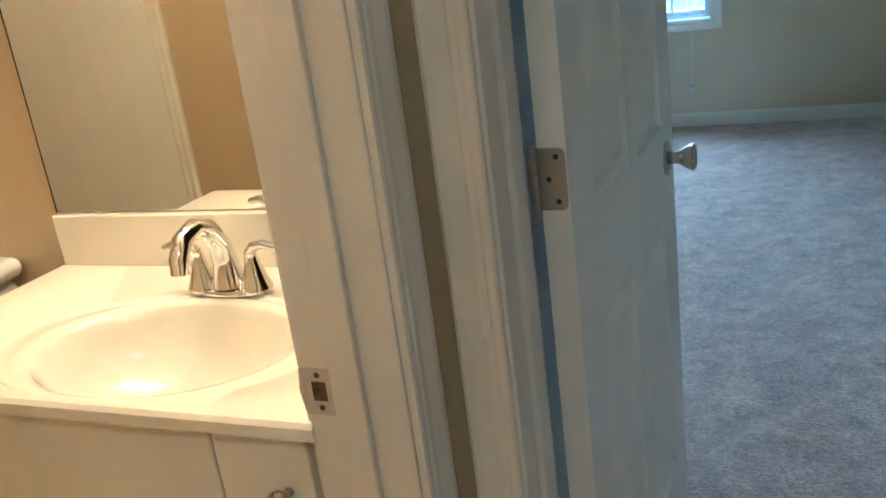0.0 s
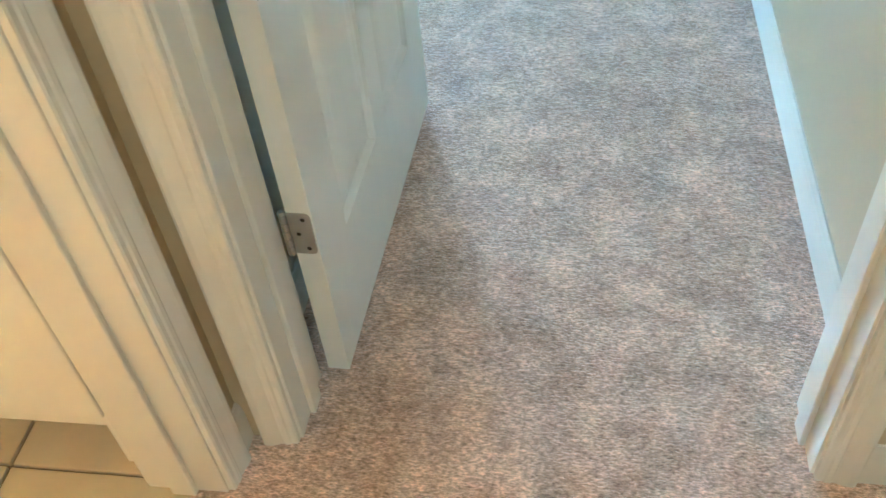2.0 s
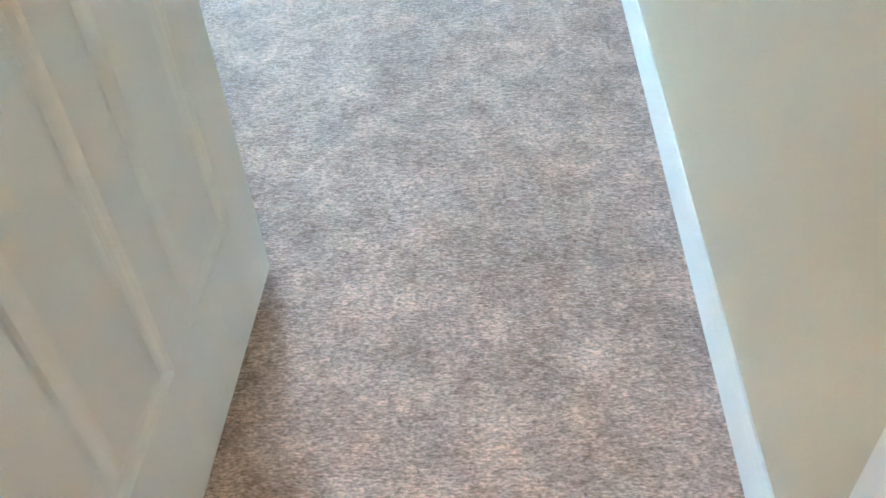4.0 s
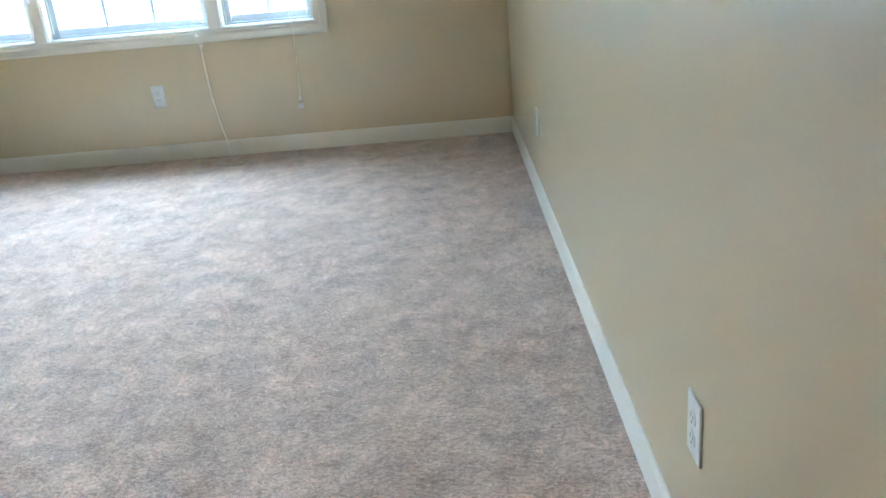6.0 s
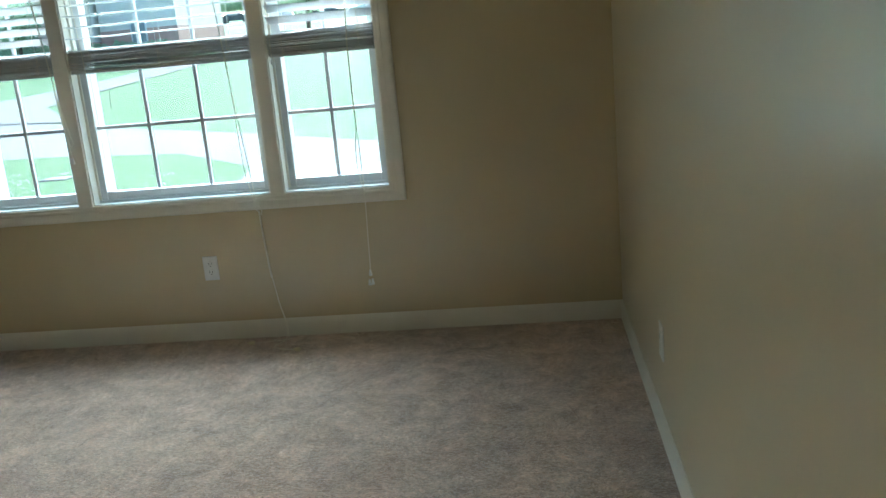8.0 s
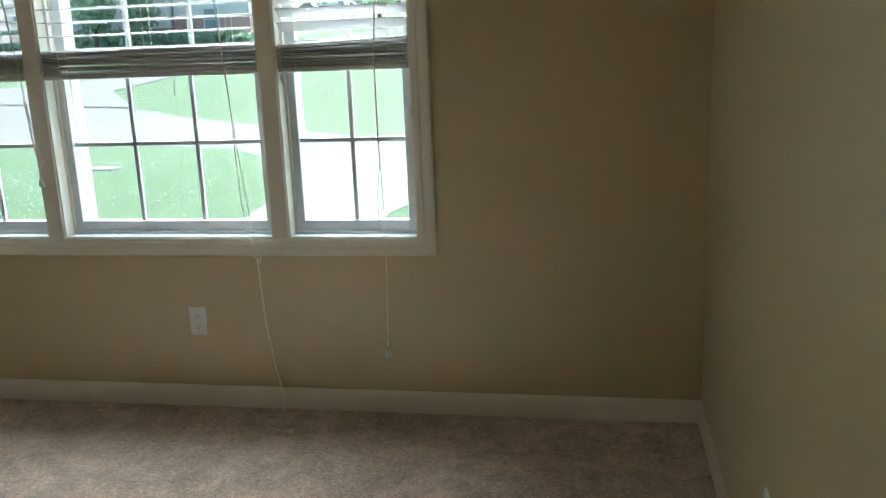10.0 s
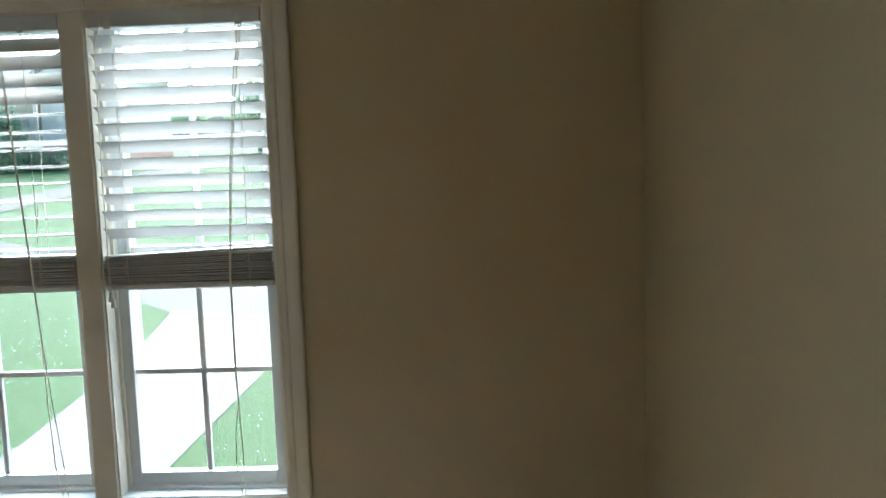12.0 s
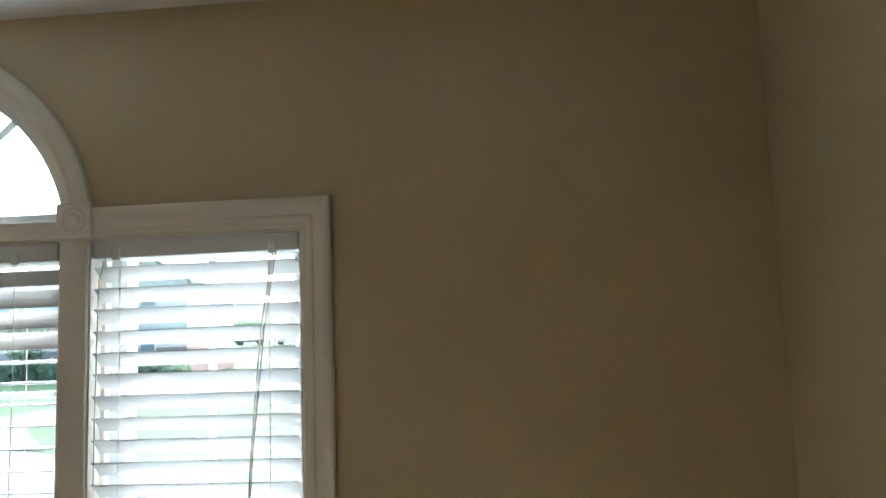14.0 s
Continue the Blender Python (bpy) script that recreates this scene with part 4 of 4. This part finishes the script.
toi = thing("toilet", "white ceramic toilet beside the vanity", "toilet", (-1.30, 0.2, 0))
part("tank", boxm(-0.235, 0.235, 0.01, 0.19, 0.40, 0.76, 0.03, 3), CERAMIC, toi, smooth=True)
part("tank_lid", boxm(-0.245, 0.245, 0.0, 0.195, 0.758, 0.803, 0.020, 4), CERAMIC, toi, smooth=True)
part("flush_lever", boxm(-0.19, -0.11, -0.005, 0.01, 0.67, 0.685, 0.004), CHROME, toi)
part("bowl", lathe(bmesh.new(), [(0.11, 0.0), (0.10, 0.08), (0.11, 0.20), (0.17, 0.33), (0.19, 0.39), (0.18, 0.40), (0.02, 0.40)], (0, -0.16, 0), "z", 32, 1.0, 1.25), CERAMIC, toi, smooth=True)
part("seat_lid", lathe(bmesh.new(), [(0.185, 0.401), (0.19, 0.412), (0.18, 0.425), (0.02, 0.43)], (0, -0.16, 0), "z", 32, 1.0, 1.25), CERAMIC, toi, smooth=True)

# closet door in the bathroom's south wall, seen in the mirror
cd = thing("door_2", "white closet door in the bathroom", "door", kind="structure")
part("slab", boxm(-2.36, -1.70, BS, BS + 0.012, 0.0, 2.03), DOORM, cd)
part("casing", moulding(bmesh.new(), CASING, (-1.70, BS, 0), (-1.70, BS, 2.04), (1, 0, 0), (0, 1, 0)), TRIM, cd)

# added fill light, out of view: brightens the hall's casings and carpet
hl = thing("hall_fill_light", "added warm fill light, an unseen bowl under the hall ceiling", "ceiling light", (0.8, -1.75, CZ))
part("canopy", lathe(bmesh.new(), [(0.09, 0), (0.09, -0.02), (0.08, -0.03)], (0, 0, 0), "z", 24), NICKEL, hl)
part("bowl", lathe(bmesh.new(), [(0.15, -0.03), (0.155, -0.045), (0.13, -0.085), (0.07, -0.11), (0.005, -0.118)], (0, 0, 0), "z", 28), HALL_FILL, hl, "glowing bowl of the added fill light", True)

# ---- outside ----
GZ = -0.5


def gz(x, y):
    """Height of the ground: level round the house, then a long rise that levels off far away."""
    return GZ + 0.056 * max(0.0, min(170.0, math.hypot(x, y)) - 27)


bm = bmesh.new()
rad = [5.3, 7, 9, 11, 14, 17, 20, 24, 27, 30, 34, 40, 48, 58, 70, 90, 120, 150, 170, 200, 400, 1200, 4000]
NA = 72
# the sheet starts at the outer wall and spreads over the half-plane in front of the house, then all round
grid = []
for r in rad:
    grid.append([bm.verts.new((r * math.cos(2 * math.pi * k / NA), r * math.sin(2 * math.pi * k / NA), gz(r * math.cos(2 * math.pi * k / NA), r * math.sin(2 * math.pi * k / NA)))) for k in range(NA)])
c = bm.verts.new((0, 0, GZ))
for k in range(NA):
    bm.faces.new((c, grid[0][k], grid[0][(k + 1) % NA]))
for p, q in zip(grid, grid[1:]):
    for k in range(NA):
        bm.faces.new((p[k], p[(k + 1) % NA], q[(k + 1) % NA], q[k]))
ground = setting("ground", bm, GRASS, "wide green mown lawn with clover", "lawn")


def strip(name, left, right, m, label, cat, lift=0.004):
    """A paved strip between two edge lines of equal count, draped on the ground."""
    bm = bmesh.new()
    rows_ = []
    for (a, b_), (a2, b2) in zip(zip(left, left[1:]), zip(right, right[1:])):
        for i in range(12):
            t = i / 12
            rows_.append((Vector(a).lerp(Vector(b_), t), Vector(a2).lerp(Vector(b2), t)))
    rows_.append((Vector(left[-1]), Vector(right[-1])))
    vs = []
    for l, r in rows_:
        row = []
        for j in range(9):
            p = l.lerp(r, j / 8)
            row.append(bm.verts.new((p.x, p.y, gz(p.x, p.y) + lift)))
        vs.append(row)
    for p, q in zip(vs, vs[1:]):
        for j in range(8):
            bm.faces.new((p[j], p[j + 1], q[j + 1], q[j]))
    return setting(name, bm, m, label, cat)


strip("road", [(14, 4), (5, 9.0), (0.0, 12.9), (-3.9, 14.7), (-6.1, 17.3), (-9.3, 18.5), (-16, 19.5), (-30, 20)], [(16, 6), (7, 11.5), (2, 14.0), (-2.5, 17.2), (-5, 19.7), (-8, 22.4), (-12, 25.8), (-30, 34)], ASPHALT, "pale worn residential road", "road")
strip("road_far", [(-24, 28.0), (-19.8, 33.8), (-19.0, 40), (-19.2, 52), (-17, 72), (0, 92)], [(-13.2, 26.6), (-16.4, 31.0), (-16.7, 37), (-16.6, 48), (-14, 70), (2, 87)], ASPHALT, "pale residential road climbing beyond the lawn", "road", 0.03)
strip("path", [(-3.05, 5.2), (-3.07, 9.0), (-3.4, 12.0), (-3.75, 13.9), (-3.95, 14.9)], [(-1.72, 5.2), (-1.72, 9.0), (-1.70, 11.2), (-1.4, 12.8), (-0.6, 13.5)], CONCRETE, "pale concrete walk from house to road", "path", 0.008)
strip("road_third", [(-70, 99), (-20, 103), (40, 106)], [(-70, 94), (-20, 98), (40, 101)], ASPHALT, "pale far street", "road", 0.03)

# clover heads scattered in the near lawn
bm = bmesh.new()
rc = random.Random(9)
k = 0
while k < 1500:
    x, y = rc.uniform(-9, 1.0), rc.uniform(6.2, 16)
    if -4.0 < x < -1.5 or noise.noise((x * 0.7, y * 0.7, 0)) < rc.uniform(-0.3, 0.2) or (x < -2.9 and y > 13.2 - (x + 2.9) * 0.62):
        continue
    if x > -1.5 and y > 11.5:
        continue
    r = rc.uniform(0.006, 0.012)
    z = GZ + 0.006
    ring = [bm.verts.new((x + r * math.cos(a), y + r * math.sin(a), z)) for a in (0, 1.57, 3.14, 4.71)]
    t, d = bm.verts.new((x, y, z + 0.5 * r)), bm.verts.new((x, y, z - 0.008))
    for i in range(4):
        bm.faces.new((ring[i], ring[(i + 1) % 4], t))
        bm.faces.new((ring[(i + 1) % 4], ring[i], d))
    k += 1
tagged(part("clover", bm, FLOWER), "white clover flowers in the lawn", "flowers", kind="stuff")

# concrete utility cover and a thin marker stake in the lawns
cov = thing("utility_cover", "pale concrete utility cover set in the lawn", "utility cover", (-7.35, 14.95, GZ))
part("collar", boxm(-0.24, 0.24, -0.19, 0.19, -0.02, 0.014, 0.004), CONCRETE, cov)
part("lid", boxm(-0.20, 0.20, -0.15, 0.15, 0.014, 0.022, 0.003), CONCRETE, cov)
stk = thing("marker_stake", "thin dark marker stake standing in the far lawn", "stake", (-13.5, 29.9, gz(-13.5, 29.9)))
part("rod", tube(bmesh.new(), [(0, 0, -0.05), (0.01, 0, 0.3), (0.05, 0, 0.58)], [0.012, 0.011, 0.009], 8), BARK, stk)


def tree(x, y, h, r, seed, label):
    rt = random.Random(seed)
    z = gz(x, y)
    t = thing("tree", label, "tree", (x, y, z), group="trees")
    bm = tube(bmesh.new(), [(0, 0, -0.1), (0.05, 0, h * 0.3), (0, 0.05, h * 0.7)], [h * 0.03, h * 0.022, h * 0.01], 10)
    for k in range(6):
        a = k * 1.1
        tube(bm, [(0, 0, h * (0.25 + 0.06 * k)), (r * 0.5 * math.cos(a), r * 0.5 * math.sin(a), h * (0.45 + 0.06 * k))], [h * 0.012, h * 0.004], 6)
    part("trunk", bm, BARK, t)
    bm = bmesh.new()
    for k in range(1500):
        u, a = rt.uniform(-1, 1), rt.uniform(0, 6.283)
        rr = (rt.random() ** 0.4) * (0.8 + 0.35 * noise.noise((math.cos(a) * 2 + seed, math.sin(a) * 2, u * 2)))
        s = math.sqrt(1 - u * u) * r * rr
        p = Vector((s * math.cos(a), s * math.sin(a), h * 0.58 + u * rr * h * 0.44))
        q = Euler((rt.uniform(0, 6), rt.uniform(0, 6), 0)).to_matrix()
        sz = rt.uniform(0.12, 0.26) * (r / 2) ** 0.5
        bm.faces.new([bm.verts.new(p + q @ Vector(c)) for c in ((-sz, 0, 0), (0, -sz * 0.6, 0), (sz, 0, 0), (0, sz * 0.6, 0))])
    part("crown", bm, LEAF, t)
    return t


def shrub(x, y, w, h, seed, name="shrub", label="rounded green shrub at the house wall"):
    rt = random.Random(seed)
    bm = bmesh.new()
    for k in range(int(500 + 120 * w)):
        p = Vector((rt.uniform(-w / 2, w / 2), rt.gauss(0, 0.4), rt.uniform(0.0, h) * (0.75 + 0.3 * noise.noise((seed, rt.uniform(0, 9), 0)))))
        q = Euler((rt.uniform(0, 6), rt.uniform(0, 6), 0)).to_matrix()
        sz = rt.uniform(0.14, 0.32)
        bm.faces.new([bm.verts.new(p + q @ Vector(c)) for c in ((-sz, 0, 0), (0, -sz * 0.6, 0), (sz, 0, 0), (0, sz * 0.6, 0))])
    o = tagged(part(name, bm, LEAF), label, "shrub", "shrubs")
    o.location = (x, y, gz(x, y))
    return o


def house(x, y, w, d, storeys, brick_h, label, rot=0, wall_m=None, high=2.9, gable=True):
    z = gz(x, y) - 0.2
    h = storeys * high
    e = thing("house", label, "house", kind="")
    wall_m = wall_m or SIDING
    part("lower_wall", boxm(0, w, 0, d, 0, brick_h), BRICKM, e)
    bm = bmesh.new()
    k = brick_h
    while k < h - 0.01:
        box(bm, 0.02, w - 0.02, 0.02, d - 0.02, k, min(h, k + 0.19))
        box(bm, 0.0, w, 0.0, d, k, min(h, k + 0.02))
        k += 0.2
    part("upper_wall", bm, wall_m, e)
    bm = bmesh.new()
    o = 0.4
    rz = h + w * 0.32 if gable else h + d * 0.3
    if gable:
        v = [bm.verts.new(p) for p in ((-o, -o, h - 0.15), (w / 2, -o, rz), (w + o, -o, h - 0.15), (-o, d + o, h - 0.15), (w / 2, d + o, rz), (w + o, d + o, h - 0.15))]
        fs = [(0, 1, 4, 3), (1, 2, 5, 4)]
    else:
        v = [bm.verts.new(p) for p in ((-o, -o, h - 0.15), (-o, d / 2, rz), (-o, d + o, h - 0.15), (w + o, -o, h - 0.15), (w + o, d / 2, rz), (w + o, d + o, h - 0.15))]
        fs = [(0, 3, 4, 1), (1, 4, 5, 2)]
    faces = [bm.faces.new([v[i] for i in f]) for f in fs]
    ext = bmesh.ops.extrude_face_region(bm, geom=faces)
    bmesh.ops.translate(bm, verts=[g for g in ext["geom"] if isinstance(g, bmesh.types.BMVert)], vec=(0, 0, 0.18))
    part("roof", bm, ROOF, e)
    if gable:
        bm = bmesh.new()
        for yy in (0.0, d - 0.05):
            q = [bm.verts.new(p) for p in ((0, yy, h), (w, yy, h), (w / 2, yy, rz - 0.1), (0, yy + 0.05, h), (w, yy + 0.05, h), (w / 2, yy + 0.05, rz - 0.1))]
            for idx in ((0, 1, 2), (3, 5, 4), (0, 3, 4, 1), (1, 4, 5, 2), (2, 5, 3, 0)):
                bm.faces.new([q[i] for i in idx])
        part("gable", bm, wall_m, e)
    nw = max(1, int(w / 3))
    for s in range(storeys):
        for i in range(nw):
            cx = (i + 0.5) * w / nw
            cz = s * 2.9 + 1.75
            f = part("window", box(bmesh.new(), cx - 0.55, cx + 0.55, -0.06, 0.03, cz - 0.75, cz + 0.75, 0.01), VINYL, e)
            part("pane", boxm(cx - 0.46, cx + 0.46, -0.075, -0.05, cz - 0.66, cz - 0.03), DARKGLASS, f)
            part("pane", boxm(cx - 0.46, cx + 0.46, -0.075, -0.05, cz + 0.03, cz + 0.66), DARKGLASS, f)
    e.matrix_world = pose(x, y, z, 0, 0, rot)
    return e


DARKGLASS = mat("dark_pane", (0.30, 0.34, 0.36), 0.05, bump=0, coat=0.5)
house(-27.1, 58, 5.3, 9, 2, 1.95, "beige sided house with brick base and gable roof", high=3.1)
hw = house(-39.5, 57.5, 12.2, 8, 1, 1.0, "house wing with grey shingle roof and white porch", high=4.2, gable=False)
# porch of the wing
for k in range(5):
    part("porch_post", boxm(0.3 + 2.8 * k, 0.5 + 2.8 * k, -2.0, -1.8, 0.2, 4.0), VINYL, hw)
part("porch_deck", boxm(0, 12.2, -2.1, 0, 0.0, 0.5), CONCRETE, hw)
bm = bmesh.new()
for k in range(64):
    box(bm, 0.4 + 0.18 * k, 0.44 + 0.18 * k, -1.95, -1.91, 0.5, 1.4)
box(bm, 0.3, 11.9, -1.97, -1.89, 1.4, 1.48)
part("porch_railing", bm, VINYL, hw)
part("porch_roof", boxm(-0.3, 12.4, -2.4, 0.1, 4.0, 4.35), VINYL, hw)
tree(-30.2, 53.5, 4.6, 1.7, 3, "leafy green tree before the house porch")
tree(-27.6, 54.5, 4.2, 1.2, 5, "small green tree at the house corner")
tree(-17.5, 76, 7, 2.8, 11, "leafy green tree beside the house")
for k in range(6):
    shrub(-27.0 + 1.0 * k, 56.9, 1.2, 0.8 if k % 2 else 1.1, 20 + k)
for k in range(7):
    shrub(-38.0 + 1.7 * k, 54.6, 1.6, 1.3, 40 + k, label="green shrub before the porch")
for k in range(26):
    xx = -110 + 8.0 * k
    tree(xx, 150 + 6 * math.sin(k * 2.1), 3.4 + 1.0 * math.sin(k * 1.7), 4.2, 60 + k, "distant broad green tree in the treeline")
house(-52, 168, 16, 10, 1, 0.6, "distant house with a wide grey roof", gable=False)
house(-22, 172, 18, 10, 1, 0.6, "distant house with a wide grey roof", gable=False)


def car(x, y, m, label, rot=0):
    c = thing("car", label, "car", group="parked cars")
    prof = [(-2.2, 0.35), (-2.2, 0.75), (-2.0, 0.92), (-1.3, 0.98), (-0.7, 1.42), (0.6, 1.46), (1.35, 1.0), (2.1, 0.86), (2.25, 0.6), (2.2, 0.35)]
    bm = bmesh.new()
    a = [bm.verts.new((p, -0.85, z)) for p, z in prof]
    d = [bm.verts.new((p, 0.85, z)) for p, z in prof]
    n = len(prof)
    for k in range(n):
        bm.faces.new((a[k], a[(k + 1) % n], d[(k + 1) % n], d[k]))
    bm.faces.new(a)
    bm.faces.new(d)
    part("body", bm, m, c)
    bm = bmesh.new()
    for yy in (-0.86, 0.83):
        box(bm, -0.75, 0.62, yy, yy + 0.03, 1.0, 1.36)
    part("side_windows", bm, DARKGLASS, c)
    for wx in (-1.4, 1.4):
        for wy in (-0.80, 0.66):
            part("wheel", lathe(bmesh.new(), [(0.05, 0), (0.32, 0), (0.33, 0.07), (0.32, 0.15), (0.05, 0.15)], (wx, wy, 0.33), "y", 18), RUBBER, c)
    c.matrix_world = pose(x, y, gz(x, y) + 0.0, 0, 0, rot)
    return c


for k, (xx, m, lab) in enumerate(((-44, CARC, "white parked car on the far street"), (-38, CARB, "dark parked car on the far street"), (-32, CARA, "silver parked car on the far street"), (-26, CARB, "dark parked car on the far street"), (-20, CARC, "white parked car on the far street"))):
    car(xx, 119 + (k % 2), m, lab, 4 * k)

# ---- floor tiles of the bathroom ----
ts, gap = 0.305, 0.005
me = finish(boxm(-ts / 2 + gap / 2, ts / 2 - gap / 2, -ts / 2 + gap / 2, ts / 2 - gap / 2, -0.009, 0.0, 0.0012), "tile")
me.materials.append(TILEM)
for i in range(-8, 2):
    for j in range(-4, 3):
        tx, ty = -0.357 + ts * (i + 0.5), -0.084 + ts * (j + 0.5)
        if BW - 0.1 < tx < -0.12 and BS - 0.05 < ty < BN + 0.05:
            o = new("tile", me)
            o.parent = bath_floor
            o.location = (tx, ty, 0.0 + 0.0008 * ((i * 7 + j * 3) % 3))
